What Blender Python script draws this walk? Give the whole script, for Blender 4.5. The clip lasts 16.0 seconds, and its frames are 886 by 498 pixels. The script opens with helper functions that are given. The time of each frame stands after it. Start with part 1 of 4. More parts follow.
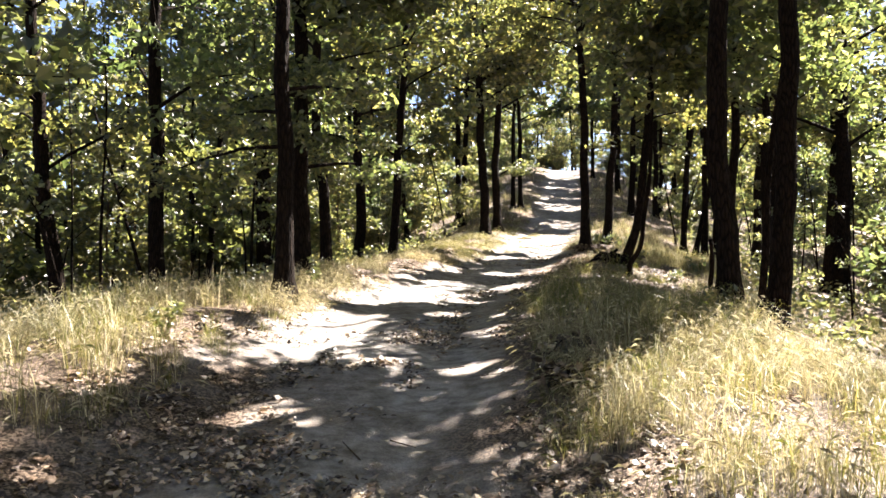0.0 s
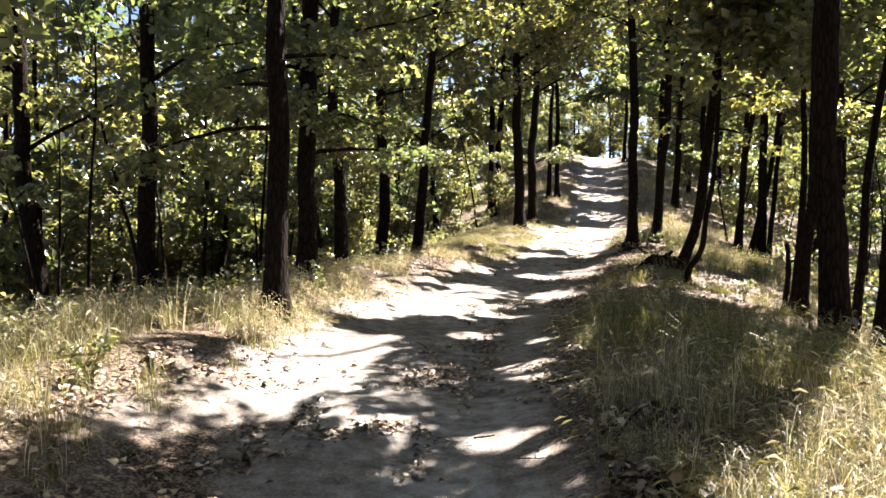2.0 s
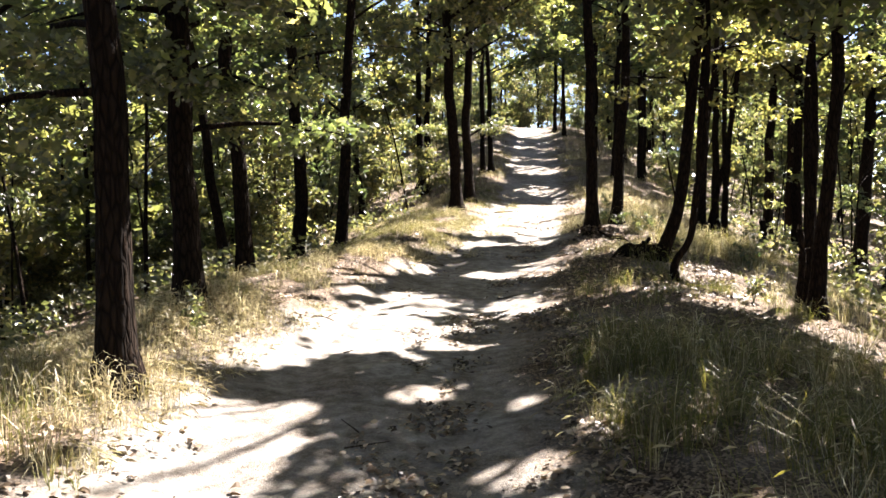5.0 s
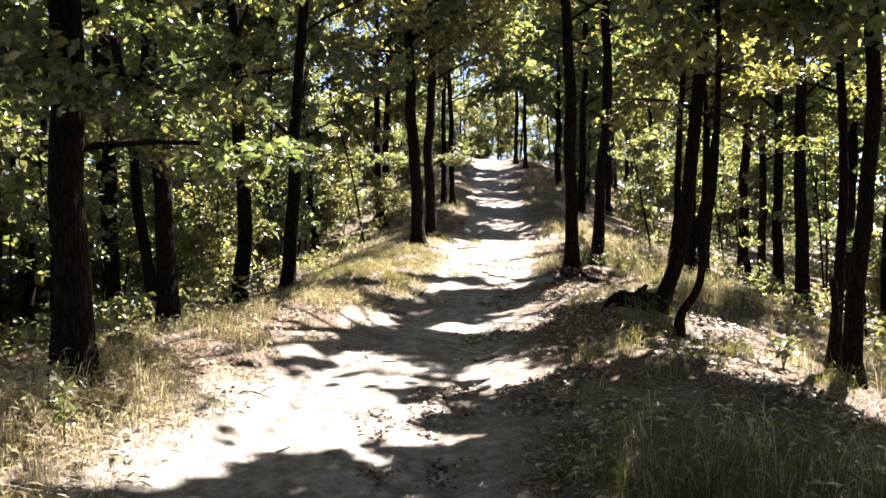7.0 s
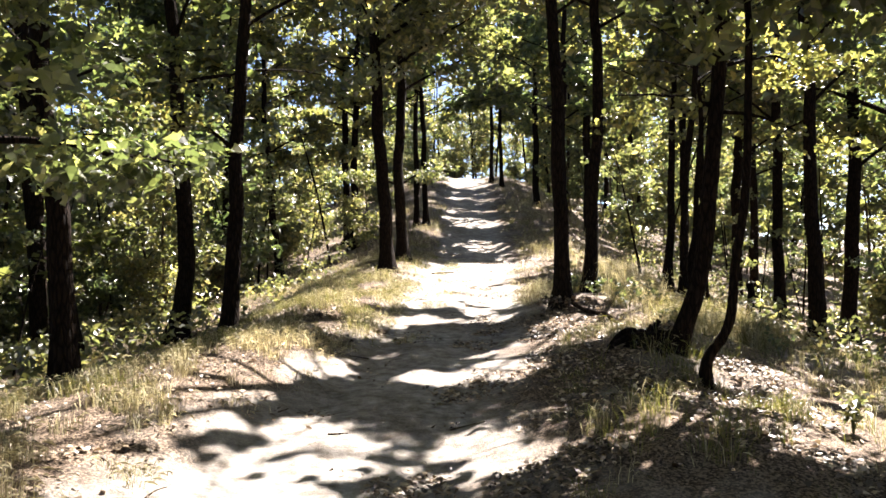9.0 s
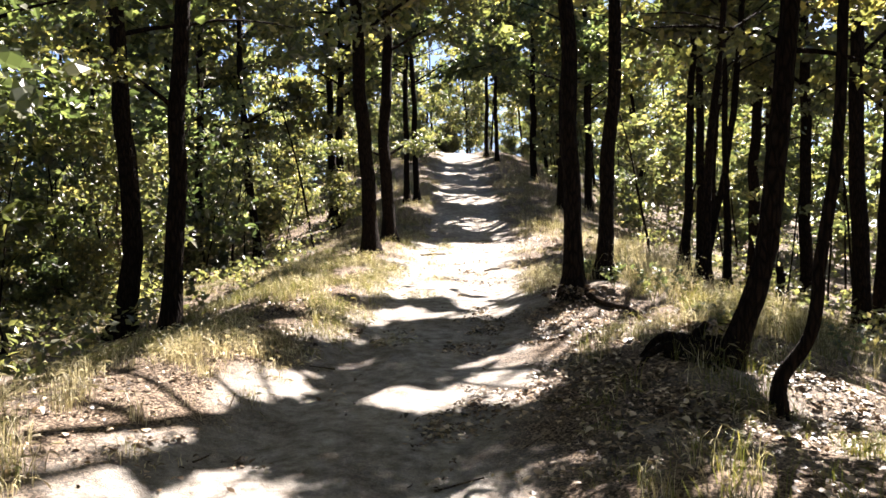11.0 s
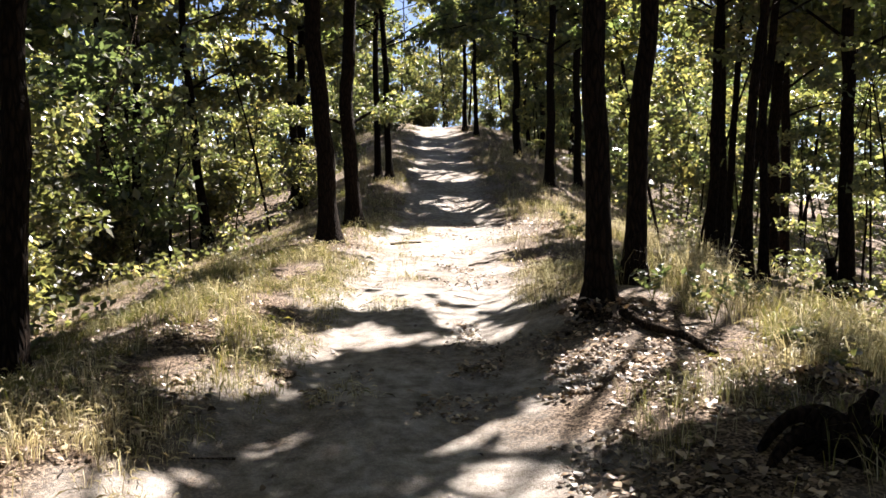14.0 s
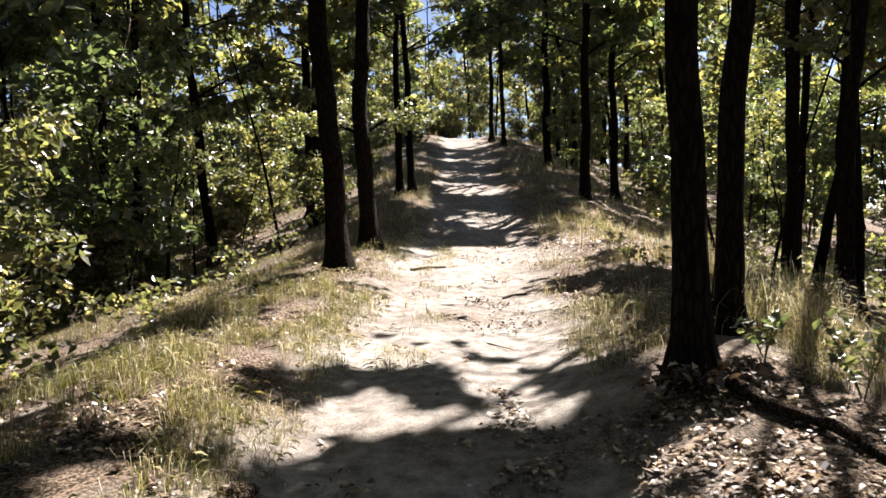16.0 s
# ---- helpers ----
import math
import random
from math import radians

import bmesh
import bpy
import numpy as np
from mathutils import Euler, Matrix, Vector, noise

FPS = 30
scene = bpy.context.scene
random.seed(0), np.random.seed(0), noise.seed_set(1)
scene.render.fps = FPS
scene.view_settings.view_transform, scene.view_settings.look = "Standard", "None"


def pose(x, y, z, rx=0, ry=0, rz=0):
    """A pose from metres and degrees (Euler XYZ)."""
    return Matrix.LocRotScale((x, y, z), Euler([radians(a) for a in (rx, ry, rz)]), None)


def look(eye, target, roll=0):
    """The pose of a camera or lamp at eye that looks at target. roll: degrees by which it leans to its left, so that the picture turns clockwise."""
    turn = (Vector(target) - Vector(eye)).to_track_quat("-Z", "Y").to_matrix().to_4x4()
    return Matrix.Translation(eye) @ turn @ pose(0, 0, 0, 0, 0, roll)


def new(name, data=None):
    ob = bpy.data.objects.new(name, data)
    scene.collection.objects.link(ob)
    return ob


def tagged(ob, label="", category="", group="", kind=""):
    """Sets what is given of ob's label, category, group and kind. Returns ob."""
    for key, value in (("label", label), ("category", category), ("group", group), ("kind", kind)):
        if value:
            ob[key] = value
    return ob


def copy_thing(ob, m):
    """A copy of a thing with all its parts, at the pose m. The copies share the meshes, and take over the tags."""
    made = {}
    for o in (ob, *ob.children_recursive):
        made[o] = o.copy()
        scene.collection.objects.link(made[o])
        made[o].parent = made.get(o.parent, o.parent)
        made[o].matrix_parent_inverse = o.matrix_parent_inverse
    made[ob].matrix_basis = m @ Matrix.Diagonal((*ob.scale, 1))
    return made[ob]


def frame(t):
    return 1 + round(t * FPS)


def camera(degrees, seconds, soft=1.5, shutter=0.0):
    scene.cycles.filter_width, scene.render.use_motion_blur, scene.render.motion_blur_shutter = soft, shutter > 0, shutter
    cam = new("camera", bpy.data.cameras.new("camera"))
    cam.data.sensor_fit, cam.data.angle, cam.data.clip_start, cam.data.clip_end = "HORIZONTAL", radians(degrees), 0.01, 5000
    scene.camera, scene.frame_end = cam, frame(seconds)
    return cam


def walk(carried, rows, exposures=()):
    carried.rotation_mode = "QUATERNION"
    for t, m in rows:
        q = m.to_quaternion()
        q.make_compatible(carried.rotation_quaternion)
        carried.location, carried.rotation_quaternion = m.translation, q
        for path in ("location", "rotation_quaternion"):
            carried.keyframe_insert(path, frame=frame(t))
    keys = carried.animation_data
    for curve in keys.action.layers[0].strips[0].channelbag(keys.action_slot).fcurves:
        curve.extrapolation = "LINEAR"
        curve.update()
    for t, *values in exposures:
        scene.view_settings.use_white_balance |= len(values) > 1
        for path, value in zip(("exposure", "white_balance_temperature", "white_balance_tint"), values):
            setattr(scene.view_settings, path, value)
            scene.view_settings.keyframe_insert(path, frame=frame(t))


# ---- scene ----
cam = camera(60.2, 16.0, soft=1.6)
METRES, EYE, TILT, LEAN, TURN = 14.5, 1.6, 0.0, 0.0, 0.0
ROWS = [
    (0.0, 0.0, 0.0, 0.0, 0.0, 0.0, -0.0),
    (0.5, 0.0004, 0.0318, 0.0054, -0.14, 0.16, -0.11),
    (1.0, -0.0024, 0.0653, 0.0077, 0.5, -0.64, 0.37),
    (1.5, -0.0015, 0.0968, 0.0109, 1.06, -1.47, 1.09),
    (2.0, 0.0025, 0.1263, 0.0161, 2.38, -1.16, -1.11),
    (2.5, 0.0047, 0.1554, 0.0184, 1.51, -0.68, -1.39),
    (3.0, 0.0038, 0.1831, 0.0221, 2.71, -2.67, -0.75),
    (3.5, 0.0022, 0.2185, 0.0263, 4.42, -1.56, -0.18),
    (4.0, -0.0034, 0.2476, 0.0269, 2.15, -1.73, 0.08),
    (4.5, -0.0082, 0.2784, 0.031, -1.34, -3.13, 1.0),
    (7.0, -0.0082, 0.4267, 0.0428, -6.43, -0.85, 0.3),
    (7.5, -0.0054, 0.4581, 0.0452, -8.15, 0.97, 1.84),
    (8.0, 0.0007, 0.4882, 0.0453, -7.73, -0.5, 1.61),
    (8.5, 0.0079, 0.5181, 0.0475, -6.99, -0.77, 1.46),
    (9.0, 0.0117, 0.5496, 0.0484, -8.25, 0.67, 1.01),
    (11.5, 0.0414, 0.7078, 0.0532, -8.96, -1.53, 1.21),
    (12.0, 0.0465, 0.7411, 0.0537, -10.44, -1.74, 1.09),
    (12.5, 0.0519, 0.7698, 0.0558, -11.02, -1.84, 2.09),
    (13.0, 0.0588, 0.8, 0.0568, -8.77, -2.39, 0.43),
    (13.5, 0.0631, 0.8334, 0.0581, -10.04, -3.33, 0.49),
    (14.0, 0.0664, 0.8614, 0.0615, -10.43, -2.85, 1.29),
    (14.5, 0.0735, 0.8908, 0.0636, -10.11, -1.71, 1.05),
    (15.0, 0.0762, 0.9223, 0.065, -10.52, -1.7, 0.85),
    (15.5, 0.08, 0.9544, 0.0677, -10.22, -2.82, 2.77),
    (16.0, 0.0878, 0.9861, 0.0694, -8.47, -1.87, 1.88),
]
EXPOSURES = [(t, stops, 6800, 13) for t, stops in ((0.0, 3.18), (3.0, 3.08), (4.5, 3.08), (7.0, 2.98), (9.0, 3.05), (12.5, 2.7), (14.0, 2.5), (16.0, 2.28))]
walk(cam, [(t, pose(0, 0, EYE, TILT, LEAN, TURN) @ pose(METRES * x, METRES * y, METRES * z, 90 + pitch, roll, yaw)) for t, x, y, z, yaw, pitch, roll in ROWS], EXPOSURES)

# ---- light: a clear summer noon sky and the sun, ahead and to the right ----
SUN_AZIMUTH, SUN_ELEVATION = 44.0, 48.0
TO_SUN = np.array([math.sin(radians(SUN_AZIMUTH)) * math.cos(radians(SUN_ELEVATION)),
                   math.cos(radians(SUN_AZIMUTH)) * math.cos(radians(SUN_ELEVATION)), math.sin(radians(SUN_ELEVATION))])
world = bpy.data.worlds.new("sky")
scene.world = world
world.use_nodes = True
sky = world.node_tree.nodes.new("ShaderNodeTexSky")
sky.sky_type, sky.sun_disc = "NISHITA", False
sky.air_density, sky.dust_density = 0.4, 0.4
sky.sun_elevation, sky.sun_rotation = radians(SUN_ELEVATION), radians(SUN_AZIMUTH)
world.node_tree.links.new(sky.outputs["Color"], world.node_tree.nodes["Background"].inputs["Color"])
world.node_tree.nodes["Background"].inputs["Strength"].default_value = 0.05
sun_data = bpy.data.lights.new("sun", "SUN")
sun_data.energy, sun_data.angle, sun_data.color = 5.0, radians(0.53), (1.0, 0.955, 0.92)
sun = new("sun", sun_data)
sun.matrix_world = look((0, 0, 30), Vector((0, 0, 30)) - Vector(TO_SUN))

rng = np.random.default_rng(7)


# ---- materials ----
def shader(name):
    m = bpy.data.materials.new(name)
    m.use_nodes = True
    m.node_tree.nodes.clear()
    return m, m.node_tree.nodes, m.node_tree.links


def ramp(nodes, stops):
    r = nodes.new("ShaderNodeValToRGB")
    while len(r.color_ramp.elements) < len(stops):
        r.color_ramp.elements.new(0.5)
    for e, (p, c) in zip(r.color_ramp.elements, stops):
        e.position, e.color = p, (*c, 1)
    return r


def noise_node(nodes, links, scale, detail=4.0, rough=0.55, vector=None):
    n = nodes.new("ShaderNodeTexNoise")
    n.inputs["Scale"].default_value, n.inputs["Detail"].default_value, n.inputs["Roughness"].default_value = scale, detail, rough
    if vector is not None:
        links.new(vector, n.inputs["Vector"])
    return n


def mix_colour(nodes, links, fac, a, b, blend="MIX"):
    n = nodes.new("ShaderNodeMix")
    n.data_type, n.blend_type = "RGBA", blend
    for value, socket in ((fac, n.inputs["Factor"]), (a, n.inputs["A"]), (b, n.inputs["B"])):
        s = [i for i in n.inputs if i.name == socket.name and i.type == ("VALUE" if socket.name == "Factor" else "RGBA")][0]
        if isinstance(value, (int, float)):
            s.default_value = value
        elif isinstance(value, tuple):
            s.default_value = (*value, 1)
        else:
            links.new(value, s)
    return [o for o in n.outputs if o.type == "RGBA"][0]


def leaf_material(name, stops, glow, share=0.5, gloss=0.05, by_tree=False):
    """A thin leaf: light is scattered back and let through; its colour varies from leaf to leaf."""
    m, nodes, links = shader(name)
    geo = nodes.new("ShaderNodeNewGeometry")
    col = ramp(nodes, stops)
    links.new(geo.outputs["Random Per Island"], col.inputs["Fac"])
    coord = nodes.new("ShaderNodeTexCoord")
    blotch = noise_node(nodes, links, 0.7, 2.0, 0.5, coord.outputs["Object"])
    tone = ramp(nodes, [(0.3, (0.65, 0.68, 0.6)), (0.7, (1.25, 1.2, 1.1))])
    links.new(blotch.outputs["Fac"], tone.inputs["Fac"])
    both = mix_colour(nodes, links, 1.0, col.outputs["Color"], tone.outputs["Color"], "MULTIPLY")
    if by_tree:
        info = nodes.new("ShaderNodeObjectInfo")
        tree_tint = ramp(nodes, [(0.0, (0.7, 0.84, 0.74)), (0.5, (0.92, 0.9, 0.8)), (1.0, (1.1, 0.98, 0.76))])
        links.new(info.outputs["Random"], tree_tint.inputs["Fac"])
        both = mix_colour(nodes, links, 1.0, both, tree_tint.outputs["Color"], "MULTIPLY")
    thin = mix_colour(nodes, links, 1.0, both, glow, "MULTIPLY")
    front, through_leaf, mixed = nodes.new("ShaderNodeBsdfDiffuse"), nodes.new("ShaderNodeBsdfTranslucent"), nodes.new("ShaderNodeMixShader")
    links.new(both, front.inputs["Color"])
    links.new(thin, through_leaf.inputs["Color"])
    mixed.inputs["Fac"].default_value = share
    links.new(front.outputs[0], mixed.inputs[1])
    links.new(through_leaf.outputs[0], mixed.inputs[2])
    shine, last, out = nodes.new("ShaderNodeBsdfGlossy"), nodes.new("ShaderNodeMixShader"), nodes.new("ShaderNodeOutputMaterial")
    shine.inputs["Roughness"].default_value = 0.42
    last.inputs["Fac"].default_value = gloss
    links.new(mixed.outputs[0], last.inputs[1])
    links.new(shine.outputs[0], last.inputs[2])
    links.new(last.outputs[0], out.inputs["Surface"])
    return m


def bark_material(name, dark, light, scale=1.0):
    m, nodes, links = shader(name)
    coord = nodes.new("ShaderNodeTexCoord")
    stretch = nodes.new("ShaderNodeMapping")
    stretch.inputs["Scale"].default_value = (1, 1, 0.22)
    links.new(coord.outputs["Object"], stretch.inputs["Vector"])
    ridges = nodes.new("ShaderNodeTexVoronoi")
    ridges.feature = "DISTANCE_TO_EDGE"
    ridges.inputs["Scale"].default_value = 26 * scale
    links.new(stretch.outputs["Vector"], ridges.inputs["Vector"])
    grain = noise_node(nodes, links, 40 * scale, 6, 0.65, stretch.outputs["Vector"])
    patch = noise_node(nodes, links, 2.2, 3, 0.6, coord.outputs["Object"])
    plates = ramp(nodes, [(0.0, (0, 0, 0)), (0.22, (1, 1, 1))])
    links.new(ridges.outputs["Distance"], plates.inputs["Fac"])
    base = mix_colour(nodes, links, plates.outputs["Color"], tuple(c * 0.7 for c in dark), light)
    tint = ramp(nodes, [(0.3, (0.55, 0.55, 0.55)), (0.75, (1.25, 1.2, 1.15))])
    links.new(grain.outputs["Fac"], tint.inputs["Fac"])
    base = mix_colour(nodes, links, 1.0, base, tint.outputs["Color"], "MULTIPLY")
    lichen = ramp(nodes, [(0.55, (0, 0, 0)), (0.72, (0.45, 0.45, 0.45))])
    links.new(patch.outputs["Fac"], lichen.inputs["Fac"])
    base = mix_colour(nodes, links, lichen.outputs["Color"], base, dark)
    height = nodes.new("ShaderNodeMath")
    height.operation = "ADD"
    links.new(plates.outputs["Color"], height.inputs[0])
    links.new(grain.outputs["Fac"], height.inputs[1])
    bump = nodes.new("ShaderNodeBump")
    bump.inputs["Strength"].default_value, bump.inputs["Distance"].default_value = 0.9, 0.02
    links.new(height.outputs[0], bump.inputs["Height"])
    p, out = nodes.new("ShaderNodeBsdfPrincipled"), nodes.new("ShaderNodeOutputMaterial")
    p.inputs["Roughness"].default_value = 0.95
    p.inputs["Specular IOR Level"].default_value = 0.06
    links.new(base, p.inputs["Base Color"])
    links.new(bump.outputs[0], p.inputs["Normal"])
    links.new(p.outputs[0], out.inputs["Surface"])
    return m


def ground_material():
    """Trodden pale earth on the track, brown litter beside it; the attribute says how trodden."""
    m, nodes, links = shader("forest_soil")
    coord = nodes.new("ShaderNodeTexCoord")
    at = coord.outputs["Object"]
    trodden = nodes.new("ShaderNodeAttribute")
    trodden.attribute_name = "trodden"
    big, mid, fine = noise_node(nodes, links, 0.9, 4, 0.6, at), noise_node(nodes, links, 7, 5, 0.65, at), noise_node(nodes, links, 90, 4, 0.7, at)
    earth = ramp(nodes, [(0.34, (0.15, 0.128, 0.108)), (0.5, (0.275, 0.25, 0.222)), (0.68, (0.43, 0.4, 0.365))])
    links.new(mid.outputs["Fac"], earth.inputs["Fac"])
    litter = ramp(nodes, [(0.3, (0.03, 0.019, 0.012)), (0.5, (0.095, 0.066, 0.045)), (0.72, (0.24, 0.18, 0.13))])
    flakes = nodes.new("ShaderNodeTexVoronoi")
    flakes.inputs["Scale"].default_value = 70
    links.new(at, flakes.inputs["Vector"])
    links.new(flakes.outputs["Color"], litter.inputs["Fac"])
    worn = nodes.new("ShaderNodeMath")
    worn.operation = "MULTIPLY_ADD"
    links.new(big.outputs["Fac"], worn.inputs[0])
    worn.inputs[1].default_value = 2.4
    worn.inputs[2].default_value = -1.2
    total = nodes.new("ShaderNodeMath")
    total.operation, total.use_clamp = "ADD", True
    links.new(worn.outputs[0], total.inputs[0])
    links.new(trodden.outputs["Fac"], total.inputs[1])
    col = mix_colour(nodes, links, total.outputs[0], litter.outputs["Color"], earth.outputs["Color"])
    grit = ramp(nodes, [(0.25, (0.6, 0.6, 0.6)), (0.7, (1.2, 1.2, 1.2))])
    links.new(fine.outputs["Fac"], grit.inputs["Fac"])
    col = mix_colour(nodes, links, 1.0, col, grit.outputs["Color"], "MULTIPLY")
    add = nodes.new("ShaderNodeMath")
    add.operation = "ADD"
    links.new(mid.outputs["Fac"], add.inputs[0])
    links.new(fine.outputs["Fac"], add.inputs[1])
    bump = nodes.new("ShaderNodeBump")
    bump.inputs["Strength"].default_value, bump.inputs["Distance"].default_value = 0.7, 0.03
    links.new(add.outputs[0], bump.inputs["Height"])
    p, out = nodes.new("ShaderNodeBsdfPrincipled"), nodes.new("ShaderNodeOutputMaterial")
    p.inputs["Roughness"].default_value = 0.95
    p.inputs["Specular IOR Level"].default_value = 0.2
    links.new(col, p.inputs["Base Color"])
    links.new(bump.outputs[0], p.inputs["Normal"])
    links.new(p.outputs[0], out.inputs["Surface"])
    return m


OAK_LEAF = leaf_material("oak_leaf", [(0.0, (0.026, 0.032, 0.015)), (0.45, (0.055, 0.063, 0.03)), (0.8, (0.105, 0.11, 0.046)), (1.0, (0.19, 0.17, 0.085))], (2.9, 3.0, 2.2), 0.55, 0.075, True)
HAZEL_LEAF = leaf_material("understory_leaf", [(0.0, (0.028, 0.034, 0.018)), (0.5, (0.06, 0.069, 0.036)), (0.85, (0.115, 0.118, 0.058)), (1.0, (0.21, 0.185, 0.115))], (2.9, 3.0, 2.2), 0.55, 0.085, True)
STRAW = leaf_material("dry_grass", [(0.0, (0.05, 0.042, 0.023)), (0.25, (0.17, 0.142, 0.088)), (0.65, (0.38, 0.343, 0.24)), (1.0, (0.7, 0.655, 0.54))], (1.1, 1.06, 0.8), 0.4, 0.04)
GREEN_BLADE = leaf_material("green_grass", [(0.0, (0.05, 0.06, 0.018)), (0.6, (0.1, 0.112, 0.036)), (1.0, (0.2, 0.18, 0.075))], (1.8, 1.7, 1.0), 0.45, 0.04)
DEAD_LEAF = leaf_material("dead_leaf", [(0.0, (0.022, 0.013, 0.008)), (0.38, (0.08, 0.052, 0.034)), (0.68, (0.28, 0.205, 0.15)), (1.0, (0.62, 0.52, 0.42))], (0.7, 0.6, 0.45), 0.25, 0.06)
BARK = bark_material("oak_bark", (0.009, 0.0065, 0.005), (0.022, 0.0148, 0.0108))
PALE_BARK = bark_material("smooth_bark", (0.06, 0.045, 0.032), (0.16, 0.125, 0.09), 1.4)
DEAD_WOOD = bark_material("dead_wood", (0.04, 0.03, 0.022), (0.15, 0.115, 0.085), 1.6)
ROTTEN = bark_material("rotten_wood", (0.02, 0.014, 0.01), (0.075, 0.055, 0.04), 1.6)
SOIL = ground_material()


# ---- the lie of the land: a track up the spine of a ridge ----
def smooth_table(pairs, lo, hi, width):
    xs = np.arange(lo, hi, 0.1)
    ys = np.interp(xs, [a for a, _ in pairs], [b for _, b in pairs])
    k = np.exp(-0.5 * (np.arange(-40, 41) * 0.1 / width) ** 2)
    padded = np.concatenate([np.full(40, ys[0]), ys, np.full(40, ys[-1])])
    return xs, np.convolve(padded, k / k.sum(), "valid")


SPINE = smooth_table([(-40, -2.2), (0, 0.0), (4, .42), (6.2, .62), (8, .68), (10.3, .77), (11.5, .8), (14.3, 1.0), (16.5, 1.14), (19.3, 1.4), (23.2, 1.72),
                      (25.8, 1.95), (32, 2.3), (41, 4.0), (62, 8.0), (75, 9.0), (200, 9.5)], -60, 220, 1.0)
LINE = smooth_table([(-40, -5), (3.8, -.65), (5.5, -.5), (7.4, -.45), (12, .1), (16.5, 1.4), (19, 2.1), (25.8, 3.4), (32, 4.8), (41, 6.3), (62, 9.8), (75, 13), (200, 50)], -60, 220, 1.0)
FALL = smooth_table([(-60, -9), (-20, -4.5), (-9, -1.5), (-4.7, -.4), (-3.2, .15), (-2.4, .3), (-1.7, .25), (-1.1, .04), (0, 0), (1.1, .04), (1.6, .2), (2.4, .22),
                     (3.4, .05), (4.5, -.3), (6.4, -.9), (12, -2.4), (25, -5), (60, -9)], -70, 70, 0.25)


def lattice(ix, iy):
    h = np.sin(ix * 127.1 + iy * 311.7) * 43758.5453
    return h - np.floor(h)


def rough(x, y, size):
    """Value noise in -0.5..0.5 over a grid of that size."""
    x, y = np.asarray(x) / size, np.asarray(y) / size
    ix, iy = np.floor(x), np.floor(y)
    fx, fy = x - ix, y - iy
    fx, fy = fx * fx * (3 - 2 * fx), fy * fy * (3 - 2 * fy)
    a = lattice(ix, iy) * (1 - fx) + lattice(ix + 1, iy) * fx
    b = lattice(ix, iy + 1) * (1 - fx) + lattice(ix + 1, iy + 1) * fx
    return a * (1 - fy) + b * fy - 0.5


def beside(x, y):
    """How far a place lies to the right of the track's middle."""
    return np.asarray(x) - np.interp(y, *LINE)


def land(x, y):
    u = beside(x, y)
    off = np.clip((np.abs(u) - 1.0) / 0.8, 0, 1)
    z = np.interp(y, *SPINE) + np.interp(u, *FALL)
    z = z - 0.2 * np.clip((y - 14) / 4, 0, 1) * np.clip((34 - y) / 6, 0, 1) * np.exp(-((u + 3.7) / 1.6) ** 2)
    z = z + 0.15 * np.exp(-((x - 3.6) ** 2 + (y - 19.1) ** 2) / 0.7)
    z = z - 0.13 * np.exp(-((x - 3.7) ** 2 + (y - 14.4) ** 2) / 0.5)
    z = z + off * (0.10 * rough(x, y, 1.1) + 0.05 * rough(x, y, 0.35)) + 0.035 * rough(x, y, 0.7) + 0.02 * rough(x, y, 0.22)
    return z - 0.05 * np.exp(-((u - 0.45) / 0.35) ** 2) - 0.04 * np.exp(-((u + 0.85) / 0.25) ** 2)


def spaced(lo, hi, fine_lo, fine_hi, step, growth=1.22):
    mid = list(np.arange(fine_lo, fine_hi + 1e-6, step))
    s, up = step, [mid[-1]]
    while up[-1] < hi:
        s *= growth
        up.append(up[-1] + s)
    s, down = step, [mid[0]]
    while down[-1] > lo:
        s *= growth
        down.append(down[-1] - s)
    return np.array(down[:0:-1] + mid + up[1:])


def mesh_from(name, verts, faces_flat, sizes, material, smooth=True):
    """A mesh from arrays: places, corner indices in one run, and the corner count of each face."""
    me = bpy.data.meshes.new(name)
    verts = np.asarray(verts, dtype=np.float32)
    faces_flat, sizes = np.asarray(faces_flat, dtype=np.int32).ravel(), np.asarray(sizes, dtype=np.int32)
    me.vertices.add(len(verts))
    me.vertices.foreach_set("co", verts.ravel())
    me.loops.add(len(faces_flat))
    me.loops.foreach_set("vertex_index", faces_flat)
    me.polygons.add(len(sizes))
    me.polygons.foreach_set("loop_start", np.concatenate([[0], np.cumsum(sizes)[:-1]]).astype(np.int32))
    me.polygons.foreach_set("use_smooth", np.full(len(sizes), smooth))
    me.update(calc_edges=True)
    me.materials.append(material)
    return me


def part(name, me, parent, label=""):
    ob = new(name, me)
    ob.parent = parent
    return tagged(ob, label)


